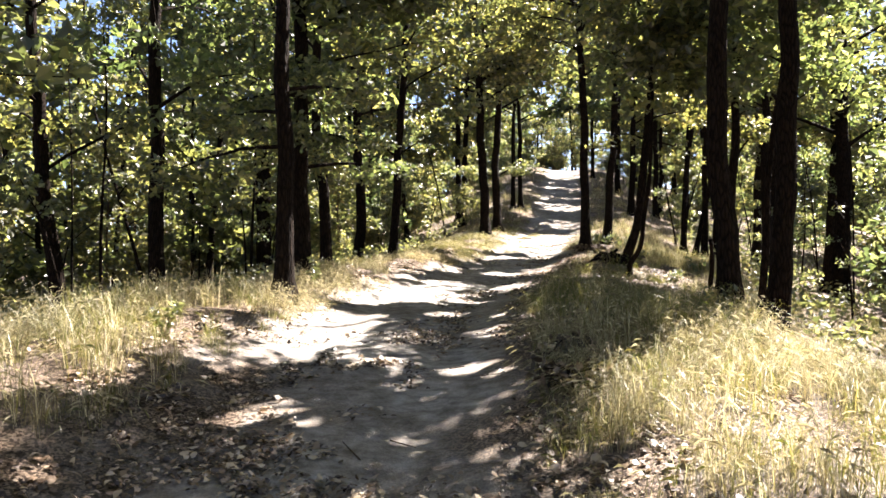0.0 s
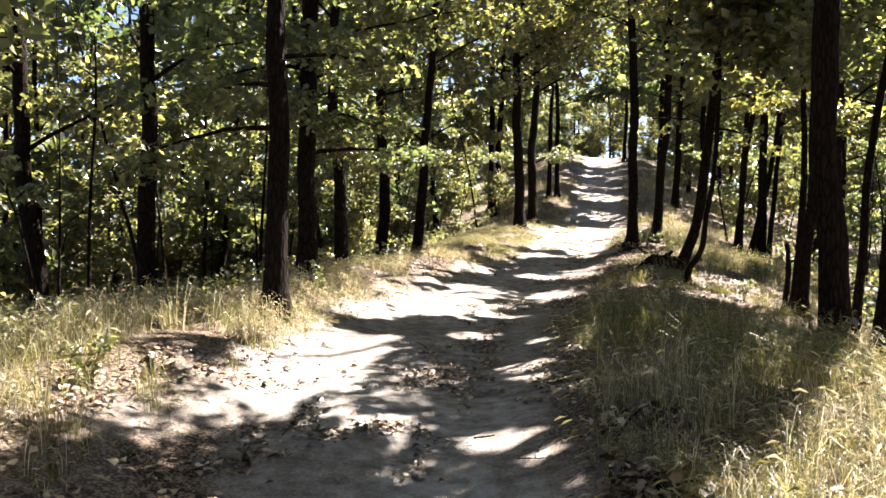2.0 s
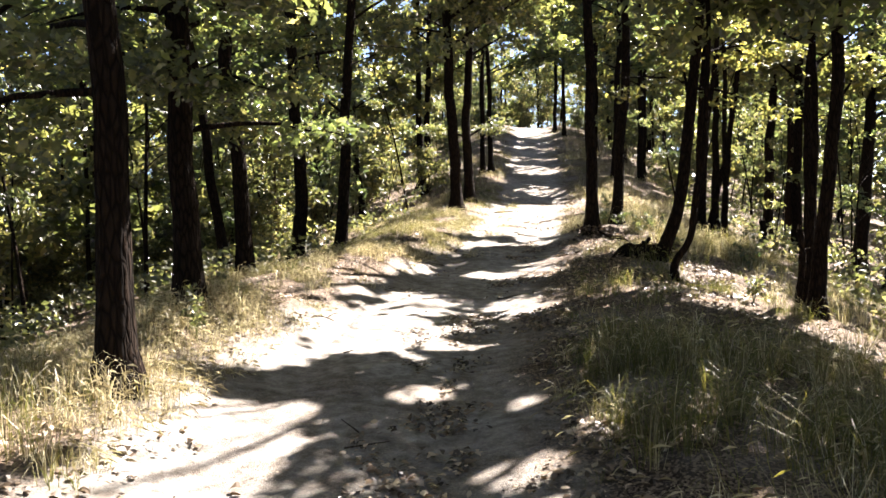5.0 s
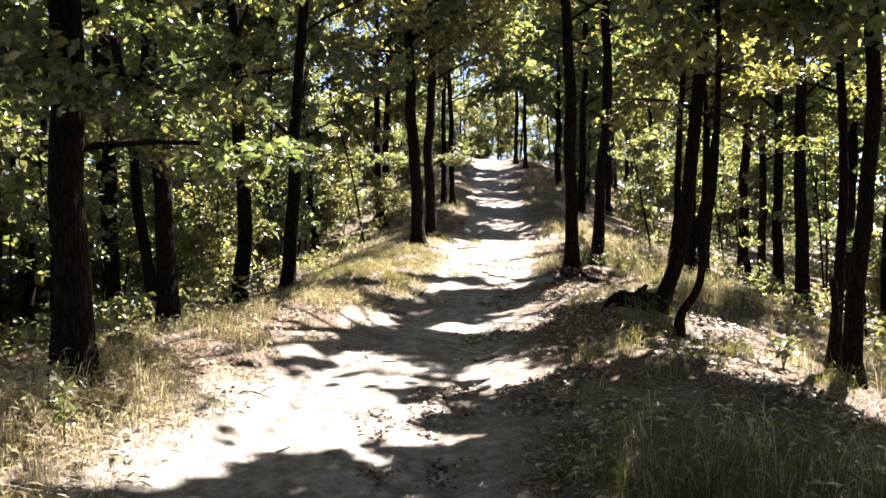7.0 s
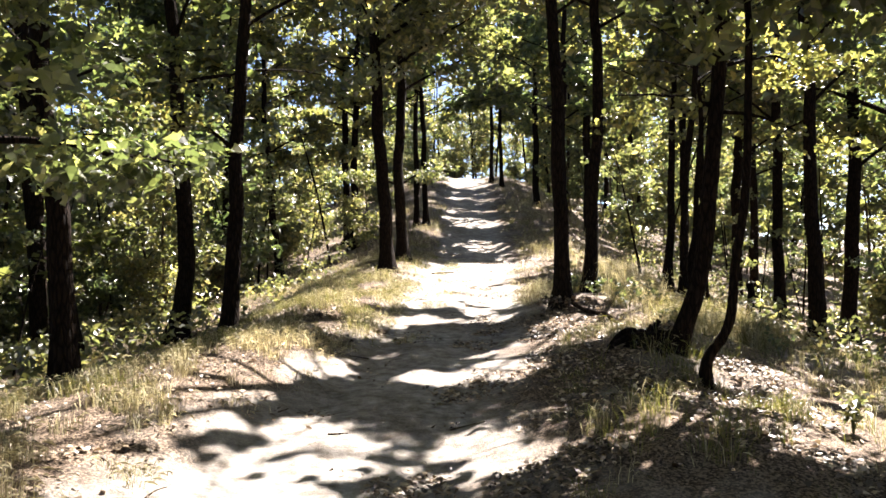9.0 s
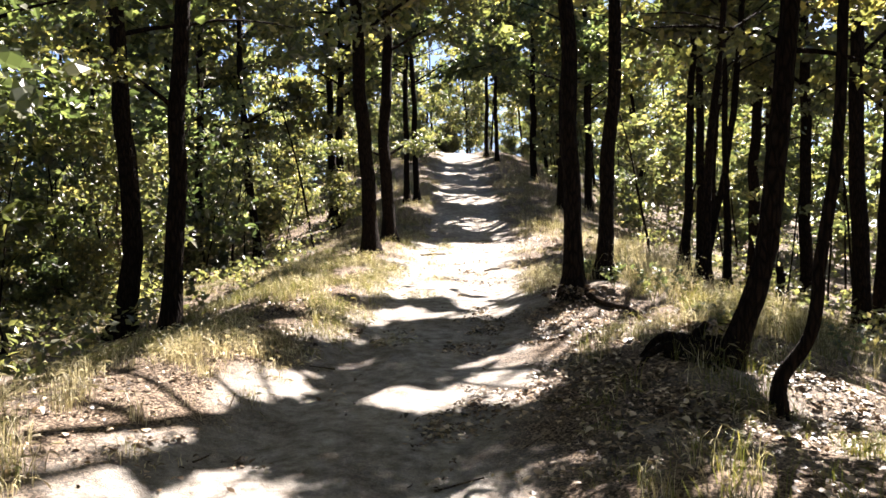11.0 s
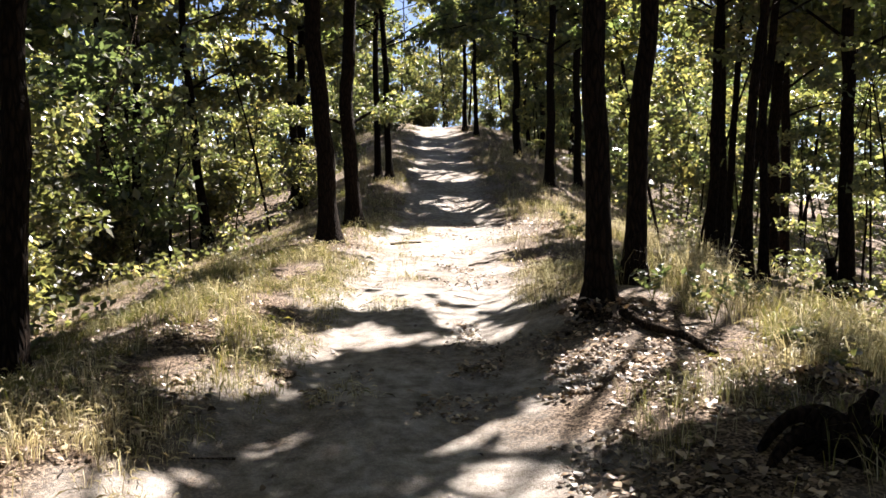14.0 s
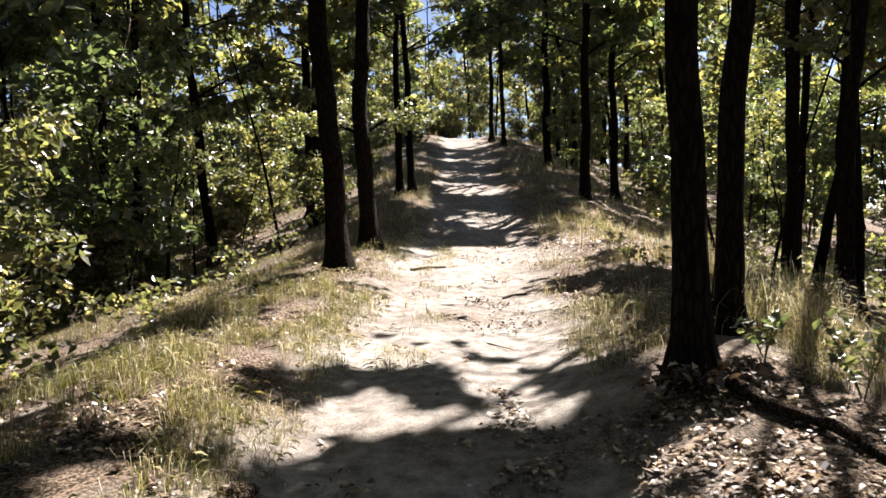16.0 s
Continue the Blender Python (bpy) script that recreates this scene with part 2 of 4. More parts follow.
def build_ground():
    xs, ys = spaced(-320, 360, -4.6, 7.4, 0.125), spaced(-120, 420, 0.5, 30, 0.135)
    gx, gy = np.meshgrid(xs, ys)
    gz = land(gx, gy)
    n, k = len(xs), len(ys)
    a = (np.arange(k - 1)[:, None] * n + np.arange(n - 1)[None, :]).ravel()
    quads = np.stack([a, a + 1, a + n + 1, a + n], 1)
    me = mesh_from("ground", np.stack([gx.ravel(), gy.ravel(), gz.ravel()], 1), quads, np.full(len(quads), 4), SOIL)
    u = beside(gx, gy).ravel()
    edge = np.clip(1.25 - np.abs(u + 0.2 + 0.7 * rough(gx, gy, 0.8).ravel()) / 1.25, 0, 1)
    edge = edge * (1 - 0.85 * np.clip((8.0 - gy.ravel()) / 2, 0, 1) * np.clip((-0.35 - u) / 0.6, 0, 1))
    attr = me.attributes.new("trodden", "FLOAT", "POINT")
    attr.data.foreach_set("value", np.clip(edge * 1.6, 0, 0.85).astype(np.float32))
    return tagged(new("ground", me), "pale trodden earth track between banks of brown leaf litter", "ground", kind="structure")


build_ground()

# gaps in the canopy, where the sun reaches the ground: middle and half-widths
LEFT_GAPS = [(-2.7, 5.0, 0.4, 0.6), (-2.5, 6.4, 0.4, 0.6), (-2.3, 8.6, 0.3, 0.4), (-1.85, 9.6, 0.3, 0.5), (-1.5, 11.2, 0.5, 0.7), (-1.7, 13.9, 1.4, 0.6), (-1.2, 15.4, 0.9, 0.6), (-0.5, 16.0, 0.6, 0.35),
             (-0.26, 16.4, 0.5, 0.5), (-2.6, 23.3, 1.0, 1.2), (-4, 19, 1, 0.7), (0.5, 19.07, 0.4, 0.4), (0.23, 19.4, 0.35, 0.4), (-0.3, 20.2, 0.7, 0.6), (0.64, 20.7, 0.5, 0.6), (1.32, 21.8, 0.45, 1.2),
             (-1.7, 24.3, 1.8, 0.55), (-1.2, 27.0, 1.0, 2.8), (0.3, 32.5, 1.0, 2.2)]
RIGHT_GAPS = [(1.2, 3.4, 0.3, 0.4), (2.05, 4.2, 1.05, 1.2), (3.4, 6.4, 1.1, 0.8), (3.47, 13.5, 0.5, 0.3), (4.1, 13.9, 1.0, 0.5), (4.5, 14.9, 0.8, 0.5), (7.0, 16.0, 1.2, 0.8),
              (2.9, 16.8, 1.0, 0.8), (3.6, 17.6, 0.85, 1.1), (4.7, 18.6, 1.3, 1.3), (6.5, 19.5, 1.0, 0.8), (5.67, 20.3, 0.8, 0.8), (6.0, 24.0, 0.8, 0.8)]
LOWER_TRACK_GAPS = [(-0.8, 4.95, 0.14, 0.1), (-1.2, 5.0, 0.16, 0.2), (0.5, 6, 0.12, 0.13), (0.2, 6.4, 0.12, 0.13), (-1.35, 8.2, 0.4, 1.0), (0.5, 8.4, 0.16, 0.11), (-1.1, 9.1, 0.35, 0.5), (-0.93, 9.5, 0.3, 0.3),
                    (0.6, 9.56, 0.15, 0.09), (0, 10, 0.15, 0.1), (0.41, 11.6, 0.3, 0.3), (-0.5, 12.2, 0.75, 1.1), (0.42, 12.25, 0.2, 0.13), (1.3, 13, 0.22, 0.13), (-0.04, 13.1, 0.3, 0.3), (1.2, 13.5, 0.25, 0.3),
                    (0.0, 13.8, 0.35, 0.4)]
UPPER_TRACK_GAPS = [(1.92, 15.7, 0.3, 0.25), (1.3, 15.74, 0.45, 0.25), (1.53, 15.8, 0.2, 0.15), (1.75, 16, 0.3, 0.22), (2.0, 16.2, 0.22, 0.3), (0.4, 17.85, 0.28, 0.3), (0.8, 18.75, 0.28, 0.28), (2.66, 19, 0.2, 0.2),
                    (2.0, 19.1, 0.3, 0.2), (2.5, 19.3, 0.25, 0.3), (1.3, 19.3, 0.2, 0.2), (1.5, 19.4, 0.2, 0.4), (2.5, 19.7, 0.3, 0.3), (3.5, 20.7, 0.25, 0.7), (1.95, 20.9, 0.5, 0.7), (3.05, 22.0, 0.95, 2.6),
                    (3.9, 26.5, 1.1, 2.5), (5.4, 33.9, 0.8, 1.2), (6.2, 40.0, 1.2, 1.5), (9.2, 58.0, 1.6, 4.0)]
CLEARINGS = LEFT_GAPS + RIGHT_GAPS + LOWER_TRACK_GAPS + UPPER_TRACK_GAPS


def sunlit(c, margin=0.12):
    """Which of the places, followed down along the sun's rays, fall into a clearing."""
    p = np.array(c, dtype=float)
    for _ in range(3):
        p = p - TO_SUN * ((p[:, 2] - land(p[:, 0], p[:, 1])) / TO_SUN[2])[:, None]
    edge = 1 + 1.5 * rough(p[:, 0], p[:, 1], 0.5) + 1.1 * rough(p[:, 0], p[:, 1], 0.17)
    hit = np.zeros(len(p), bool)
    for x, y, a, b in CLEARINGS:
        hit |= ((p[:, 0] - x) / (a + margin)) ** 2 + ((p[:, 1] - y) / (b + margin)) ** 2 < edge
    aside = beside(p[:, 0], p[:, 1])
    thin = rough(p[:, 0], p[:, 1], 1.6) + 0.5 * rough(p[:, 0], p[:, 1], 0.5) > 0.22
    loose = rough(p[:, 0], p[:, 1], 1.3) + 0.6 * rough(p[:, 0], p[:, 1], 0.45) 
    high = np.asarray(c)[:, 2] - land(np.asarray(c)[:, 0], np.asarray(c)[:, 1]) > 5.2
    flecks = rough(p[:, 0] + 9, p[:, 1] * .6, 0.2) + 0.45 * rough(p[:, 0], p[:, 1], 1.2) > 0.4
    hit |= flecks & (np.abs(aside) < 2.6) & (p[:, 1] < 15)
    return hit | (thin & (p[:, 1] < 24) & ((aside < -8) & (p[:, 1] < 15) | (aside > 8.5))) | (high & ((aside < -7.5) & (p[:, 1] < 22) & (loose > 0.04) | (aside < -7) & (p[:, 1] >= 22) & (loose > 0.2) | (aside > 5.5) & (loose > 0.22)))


# ---- trees ----
def tube(points, radii, seg=10, ragged=0.0, lobes=0.0):
    """A tapering limb through the points, with an uneven surface and a closed tip."""
    pts = np.asarray(points, float)
    along = np.gradient(pts, axis=0)
    along /= np.linalg.norm(along, axis=1)[:, None]
    ref = np.array([[1.0, 0, 0]]) if abs(along[:, 2].mean()) > 0.6 else np.array([[0, 0, 1.0]])
    side = np.cross(along, ref)
    side /= np.linalg.norm(side, axis=1)[:, None]
    up = np.cross(side, along)
    ang = np.arange(seg) / seg * 2 * np.pi
    r = np.asarray(radii, float)[:, None] * (1 + ragged * rng.uniform(-1, 1, (len(pts), seg)))
    if lobes:
        r = r * (1 + lobes * np.exp(-np.arange(len(pts)) / 2.2)[:, None] * (np.sin(ang * 4 + rng.uniform(0, 6))[None, :] * 0.5 + 0.5))
    v = pts[:, None, :] + r[:, :, None] * (np.cos(ang)[None, :, None] * side[:, None, :] + np.sin(ang)[None, :, None] * up[:, None, :])
    v = np.concatenate([v.reshape(-1, 3), pts[-1:]])
    i, j = np.meshgrid(np.arange(len(pts) - 1), np.arange(seg), indexing="ij")
    a, b = (i * seg + j).ravel(), (i * seg + (j + 1) % seg).ravel()
    quads = np.stack([a, b, b + seg, a + seg], 1)
    tip = (len(pts) - 1) * seg
    caps = np.stack([tip + np.arange(seg), tip + (np.arange(seg) + 1) % seg, np.full(seg, len(v) - 1)], 1)
    return v, np.concatenate([quads.ravel(), caps.ravel()]), [4] * len(quads) + [3] * seg


def curve_through(knots, step):
    """Smooth points through the knots (height, dx, dy), about a step apart in height."""
    k = np.asarray(knots, float)
    h = np.arange(k[0, 0], k[-1, 0] + step, step)
    out = []
    for c in (1, 2):
        y = np.interp(h, k[:, 0], k[:, c])
        w = np.ones(3) / 3
        out.append(np.convolve(np.pad(y, 1, mode="edge"), w, "valid"))
    return h, np.stack([out[0], out[1], h], 1)


def leaves(centres, spread, count, size, flat=0.55, lift=0.5, origin=None):
    """Leaves round each centre: four-cornered blades folded along the midrib, mostly facing up."""
    c = np.repeat(np.asarray(centres, float), count, axis=0)
    n = len(c)
    off = rng.normal(0, 1, (n, 3))
    off *= (spread * rng.uniform(0.25, 1.0, n) ** 0.6 / np.linalg.norm(off, axis=1))[:, None]
    off[:, 2] *= flat
    c = c + off
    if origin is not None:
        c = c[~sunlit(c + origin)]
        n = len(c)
    nrm = rng.normal(0, 1, (n, 3)) * 0.75
    nrm[:, 2] += lift + 0.4
    nrm /= np.linalg.norm(nrm, axis=1)[:, None]
    d = rng.normal(0, 1, (n, 3))
    d[:, 2] -= 0.35
    d -= nrm * (d * nrm).sum(1)[:, None]
    d /= np.linalg.norm(d, axis=1)[:, None]
    s = np.cross(nrm, d)
    length = size * rng.uniform(0.6, 1.25, n)[:, None]
    width = length * rng.uniform(0.26, 0.36, n)[:, None]
    v = np.stack([c - d * length * 0.5, c + s * width + d * length * 0.08 + nrm * length * 0.08, c + d * length * 0.5 - nrm * length * 0.06, c - s * width + d * length * 0.08 + nrm * length * 0.08], 1)
    return v.reshape(-1, 3), np.arange(n * 4), np.full(n, 4)


def lobed_leaves(centres, spread, count, size, flat=0.35, lift=0.8):
    """Oak leaves near enough to show their outline: a wavy-edged blade of nine corners."""
    c = np.repeat(np.asarray(centres, float), count, axis=0)
    n = len(c)
    off = rng.normal(0, 1, (n, 3))
    off *= (spread * rng.uniform(0.2, 1.0, n) ** 0.6 / np.linalg.norm(off, axis=1))[:, None]
    off[:, 2] *= flat
    c = c + off
    nrm = rng.normal(0, 0.5, (n, 3)) + [0, 0, lift]
    nrm /= np.linalg.norm(nrm, axis=1)[:, None]
    d = rng.normal(0, 1, (n, 3))
    d[:, 2] -= 0.3
    d -= nrm * (d * nrm).sum(1)[:, None]
    d /= np.linalg.norm(d, axis=1)[:, None]
    s = np.cross(nrm, d)
    length = size * rng.uniform(0.7, 1.25, n)[:, None]
    outline = [(-.5, 0), (-.2, .14), (-.05, .27), (.12, .17), (.3, .28), (.5, 0), (.3, -.28), (.12, -.17), (-.05, -.27), (-.2, -.14)]
    v = np.stack([c + d * length * a + s * length * b + nrm * length * (abs(b) * 0.35 - a * a * 0.3) for a, b in outline], 1)
    return v.reshape(-1, 3), np.arange(n * len(outline)), np.full(n, len(outline))


def join(pieces):
    vs, fs, ss, at = [], [], [], 0
    for v, f, s in pieces:
        vs.append(v), fs.append(np.asarray(f) + at), ss.append(np.asarray(s))
        at += len(v)
    return np.concatenate(vs), np.concatenate(fs), np.concatenate(ss)


def limb_points(start, end, sag=0.15, n=7):
    t = np.linspace(0, 1, n)[:, None]
    p = np.asarray(start) * (1 - t) + np.asarray(end) * t
    wob = np.cumsum(rng.normal(0, 0.05, (n, 3)), axis=0) * np.linalg.norm(np.asarray(end) - start) / 3
    p = p + wob * t
    p[:, 2] += sag * np.sin(np.pi * t[:, 0])
    return p


TALL = []


def from_walk(x, y):
    """How far a place lies from the line walked."""
    w = min(max(y, 0.0), 14.3)
    return math.hypot(x - 1.3 * (w / 14.3) ** 2, y - w)


def tall_tree(x, y, radius, knots, height=0.0, label="", extra=(), low=4.0, bark=None, reach=2.8, leaf_size=0.0, each=50, limbs=10, high=(), fine=False):
    """A forest oak: a dark ridged trunk along the knots (height, dx, dy), limbs, and a crown of leaf sprays.
    extra: low boughs (height on the trunk, end x, y, z in the place, sprays)."""
    TALL.append((x, y))
    if not height:
        height, limbs = (13.5, limbs + 4) if y > 22 else (10.0, limbs)
    leaf_size = leaf_size or 0.13 + 0.0038 * y
    z = float(land(x, y))
    tree = new("oak_tree")
    tree.location = (x, y, z)
    ks = [(-0.35, 0, 0), (0, 0, 0)] + list(knots)
    h0, dx, dy = ks[-1]
    sx, sy = (dx - ks[-2][1]) / max(0.5, h0 - ks[-2][0]), (dy - ks[-2][2]) / max(0.5, h0 - ks[-2][0])
    if h0 < height:
        ks.append((height, dx + (height - h0) * np.clip(sx, -.08, .08) + rng.normal(0, 0.15), dy + (height - h0) * np.clip(sy, -.08, .08) + rng.normal(0, 0.15)))
    step = 0.07 if fine else 0.16 if each > 50 else 0.3
    h, pts = curve_through(ks, step)
    pts[:, :2] += np.cumsum(rng.normal(0, 0.02 * step, (len(h), 2)), axis=0) * np.clip(h, 0, 1)[:, None]
    phase, swing = rng.uniform(0, 6.28, 4), 0.0 if fine else min(0.022, radius * 0.2)
    for c in (0, 1):
        pts[:, c] += swing * np.clip(h - 0.3, 0, 1) * (np.sin(h * 1.9 + phase[c]) + 0.5 * np.sin(h * 4.3 + phase[c + 2]) - np.sin(phase[c]) * np.exp(-h))
    r = radius * (1 - 0.62 * np.clip(h / height, 0, 1)) + radius * 0.75 * np.exp(-np.clip(h + 0.05, 0, None) / 0.19)
    v, f, s = tube(pts, np.maximum(r, 0.012), 12 if each > 50 else 9, 0.05, 0.3)
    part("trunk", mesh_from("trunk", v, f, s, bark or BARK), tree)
    at_height = lambda q: np.array([np.interp(q, h, pts[:, 0]), np.interp(q, h, pts[:, 1]), q])
    centres, origin = [], np.array([x, y, z])
    if limbs:
        for i in range(limbs):
            q = low + (height - 0.8 - low) * (i + rng.uniform(0, 0.8)) / limbs
            a = i * 2.4 + rng.uniform(-0.5, 0.5)
            ln = reach * rng.uniform(0.55, 1.1) * (1 - 0.35 * (q - low) / (height - low))
            start = at_height(q)
            end = start + np.array([math.cos(a) * ln, math.sin(a) * ln, ln * rng.uniform(0.15, 0.7)])
            p = limb_points(start, end)
            thick = radius * 0.33 * (1 - 0.5 * q / height)
            v, f, s = tube(p, np.linspace(thick, 0.008, len(p)), 6, 0.05)
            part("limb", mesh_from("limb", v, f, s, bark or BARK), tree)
            for _ in range(8):
                k = rng.uniform(0.35, 1.1)
                centres.append(start * (1 - k) + end * k + rng.normal(0, 0.38, 3) * (1, 1, 0.6))
        top = at_height(height)
        for _ in range(6):
            centres.append(top + rng.normal(0, 0.5, 3))
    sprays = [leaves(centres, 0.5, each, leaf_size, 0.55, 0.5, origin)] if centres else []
    # high: boughs added overhead, above the view, to shade the ground and lower leaves
    for q, ex, ey, ez, many in high:
        start, end = at_height(q), np.array([ex, ey, ez]) - origin
        p = limb_points(start, end, 0.2, 9)
        v, f, s = tube(p, np.linspace(radius * 0.35, 0.008, len(p)), 6, 0.05)
        part("limb", mesh_from("limb", v, f, s, bark or BARK), tree)
        mids = [start * (1 - k) + end * k + rng.normal(0, 0.45, 3) for k in rng.uniform(0.3, 1.1, many)]
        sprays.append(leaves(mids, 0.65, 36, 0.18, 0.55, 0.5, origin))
    for q, ex, ey, ez, many in extra:
        start, end = at_height(q), np.array([ex, ey, ez]) - origin
        p = limb_points(start, end, 0.1, 9)
        v, f, s = tube(p, np.linspace(max(radius * 0.28, 0.02), 0.006, len(p)), 6, 0.05)
        part("bough", mesh_from("bough", v, f, s, bark or BARK), tree)
        mids = [start * (1 - k) + end * k + rng.normal(0, 0.2, 3) * (1, 1, 0.4) for k in rng.uniform(0.45, 1.05, many)]
        sprays.append(lobed_leaves(mids, 0.36, 40, 0.115))
    if sprays:
        part("crown", mesh_from("crown", *join(sprays), OAK_LEAF, False), tree, "backlit green oak leaves")
    return tagged(tree, label or "slender dark-barked oak tree standing in the forest", "tree", "oaks of the forest")


tall_tree(-7.07, 14.21, .155, [(2.4, -.2, -.1), (4.2, -.28, -.15), (6.1, -.37, -.2)], label="dark oak with a bent foot in dry grass below the bank", low=3.2)
tall_tree(-5.12, 13.71, .15, [(3.1, -.05, 0), (5.5, -.03, 0)], label="straight dark oak trunk behind the grassy bank", low=3.4)
tall_tree(-1.98, 9.5, .115, [(1.85, .02, 0), (3.4, .02, 0)], label="straight dark oak standing in tall dry grass on the bank",
          extra=[(1.9, -3.3, 9.3, 2.45, 9), (2.3, -3.0, 10.3, 3.3, 7), (2.6, -1.0, 10.3, 3.7, 8)])
tall_tree(-2.24, 12.2, .136, [(2.0, -.01, 0), (4.1, -.04, 0)], 11.0, limbs=15, reach=3.2, each=60, low=3.7, high=[(5, .6, 13.6, 7.4, 24), (4.6, -.3, 12.8, 6.4, 24), (4.2, -1.3, 13.2, 6.0, 22), (4.5, -1.6, 12.0, 5.6, 16), (5, -.4, 12.0, 6.0, 20), (5.5, .3, 12.6, 7.0, 20)], label="dark oak beside the track with a low leafy bough",
          extra=[(1.75, -.7, 12.7, 2.9, 9), (2.2, -1.3, 11.4, 3.2, 9), (2.4, -2.6, 10.9, 3.3, 11), (2.7, -1.9, 13.4, 4.2, 10), (2.9, -3.3, 11.6, 3.7, 12), (3.2, -1.9, 10.9, 4.1, 14), (3.4, -2.8, 12.6, 4.5, 14)])
tall_tree(-2.42, 15.9, .123, [(1.7, -.07, 0), (2.8, -.2, -.03), (5.3, -.24, -.04)], extra=[(2.0, -2.2, 14.6, 3.3, 10), (2.4, -3.4, 15.0, 3.7, 10)])
tall_tree(-2.5, 21.5, .158, [(.4, .12, .02), (1.5, .19, .04), (3.75, .09, .02)], label="dark oak with a widely flared foot on the slope")
tall_tree(-1.25, 18.7, .112, [(1.9, .08, 0), (4.3, .19, .02)], label="slightly leaning oak on the sunny grass slope", extra=[(2.6, -2.2, 18.0, 4.4, 8)])
tall_tree(1.39, 25.0, .156, [(2.4, -.1, 0), (5.6, -.27, .02)], 12.0, limbs=15, reach=3.3, each=60, high=[(5.5, 3.6, 24.4, 8.6, 20), (6, 4.3, 25.5, 9.3, 20), (5, 2.9, 23.6, 7.6, 20), (6.5, 3.4, 25.2, 10, 18), (6, 3.6, 23.2, 8.4, 22), (6, 4.4, 23.6, 8.6, 18)], label="one of two oaks growing close together by the track")
tall_tree(1.95, 27.3, .147, [(2.5, -.07, 0), (6.2, .14, 0)], 12.0, limbs=14, reach=3.2, each=56, high=[(8, 3.2, 30.2, 11.5, 30), (8.5, 1.6, 31.0, 12, 30), (7.5, .4, 30.2, 11, 28), (9, 4.4, 31.4, 12.2, 26), (5.5, 4.6, 26.7, 9.6, 20), (5, 4.0, 27.8, 8.6, 18), (6.5, 5.4, 26.0, 10.4, 20)], label="one of two oaks growing close together by the track",
          extra=[(1.9, .7, 27.9, 4.5, 14), (1.9, 3.0, 27.8, 4.6, 12)])
tall_tree(3.4, 37.0, .111, [(2.6, .03, 0)], 12.0, limbs=15, reach=3.5)
tall_tree(3.8, 37.4, .113, [(2.8, -.05, 0)])
tall_tree(3.5, 18.8, .117, [(2.65, -.03, 0), (4.4, -.09, .03)], high=[(6, 2.2, 20.6, 8.6, 20), (6, 1.4, 21.2, 8.4, 20), (5.5, 2.0, 22.0, 8.2, 18)], label="straight red-brown oak at the edge of the track")
tall_tree(4.22, 19.7, .107, [(2.65, .19, -.06), (4.6, .17, -.06)], high=[(6, 4.0, 22.4, 8.4, 20), (6, 3.2, 21.8, 8.6, 18)], label="oak leaning slightly beside its neighbour in dry grass")
tall_tree(3.67, 15.47, .09, [(.25, .07, -.045), (.5, .15, -.095), (.75, .215, -.13), (1.05, .26, -.16), (1.35, .29, -.18), (1.65, .31, -.19), (2.1, .35, -.21), (3.5, .46, -.27)], fine=True, label="curved oak rising from a gnarled stump", high=[(5, 2.3, 13.3, 8.2, 20), (4.6, 1.5, 12.5, 7.4, 18), (5.5, 2.9, 14.3, 9.2, 20), (5.5, 2.2, 15.2, 8.6, 16)],
          extra=[(2.9, 5.4, 15.6, 4.3, 10), (3.1, 4.9, 16.4, 4.9, 10), (2.5, 3.0, 15.3, 3.8, 2), (2.45, 4.9, 15.0, 3.4, 2)])
tall_tree(3.58, 14.64, .047, [(.2, -.01, 0), (.29, .02, -.015), (.435, .122, -.085), (.58, .174, -.12), (.8, .2, -.14), (1.06, .212, -.15), (1.3, .246, -.17), (1.65, .297, -.2), (2.1, .33, -.225), (3.3, .35, -.25)], 6.5, "thin young oak with an S-bent stem", low=3.4, reach=1.2, fine=True)
tall_tree(3.5, 9.15, .139, [(.5, -.08, .03), (1.8, -.16, .07), (3.6, -.18, .08)], 11.5, high=[(6, 3.3, 10.2, 7.6, 20), (6, 2.6, 9.6, 7.4, 20), (6.2, 4.3, 8.6, 7.6, 18)], reach=3.2, limbs=13, low=5.2, label="thick dark oak standing in sunlit dry grass")
tall_tree(4.4, 10.1, .15, [(2.05, .11, -.06), (4.05, .12, -.06)], 11.5, high=[(5.5, 5.6, 10.5, 7.5, 22), (6, 4.6, 9.7, 7.8, 18), (5.7, 6.3, 11.0, 8, 20), (6.3, 5.6, 12.2, 8.6, 16)], reach=3.2, limbs=13, low=5.2, label="thick dark oak standing in sunlit dry grass")
tall_tree(10.8, 20.7, .24, [(7.7, .01, 0)])
tall_tree(4.9, 11.8, .06, [(2.65, .14, -.07), (3.45, .24, -.11)], 7.5, "thin crooked young oak between thicker trunks", low=3.5, reach=1.3)
tall_tree(8.9, 26.0, .105, [(3.0, .01, 0)])
tall_tree(9.54, 26.97, .08, [(2.2, .12, -.04)])
tall_tree(5.0, 13.65, .09, [(1.8, .12, -.09), (3.5, .15, -.11)], extra=[(2.4, 5.9, 14.2, 3.9, 10)])
tall_tree(5.05, 14.0, .058, [(2.4, .1, -.07), (3.55, .03, -.02)], 7.5, low=3.5, reach=1.3)
tall_tree(-5.9, 25.1, .19, [(3.7, -.15, -.05)])
tall_tree(8.7, 20.5, .138, [(3.3, -.04, .02), (5.85, -.12, .08)])
tall_tree(12.5, 24.9, .18, [(3.5, .14, -.1), (7.0, .14, -.1)])
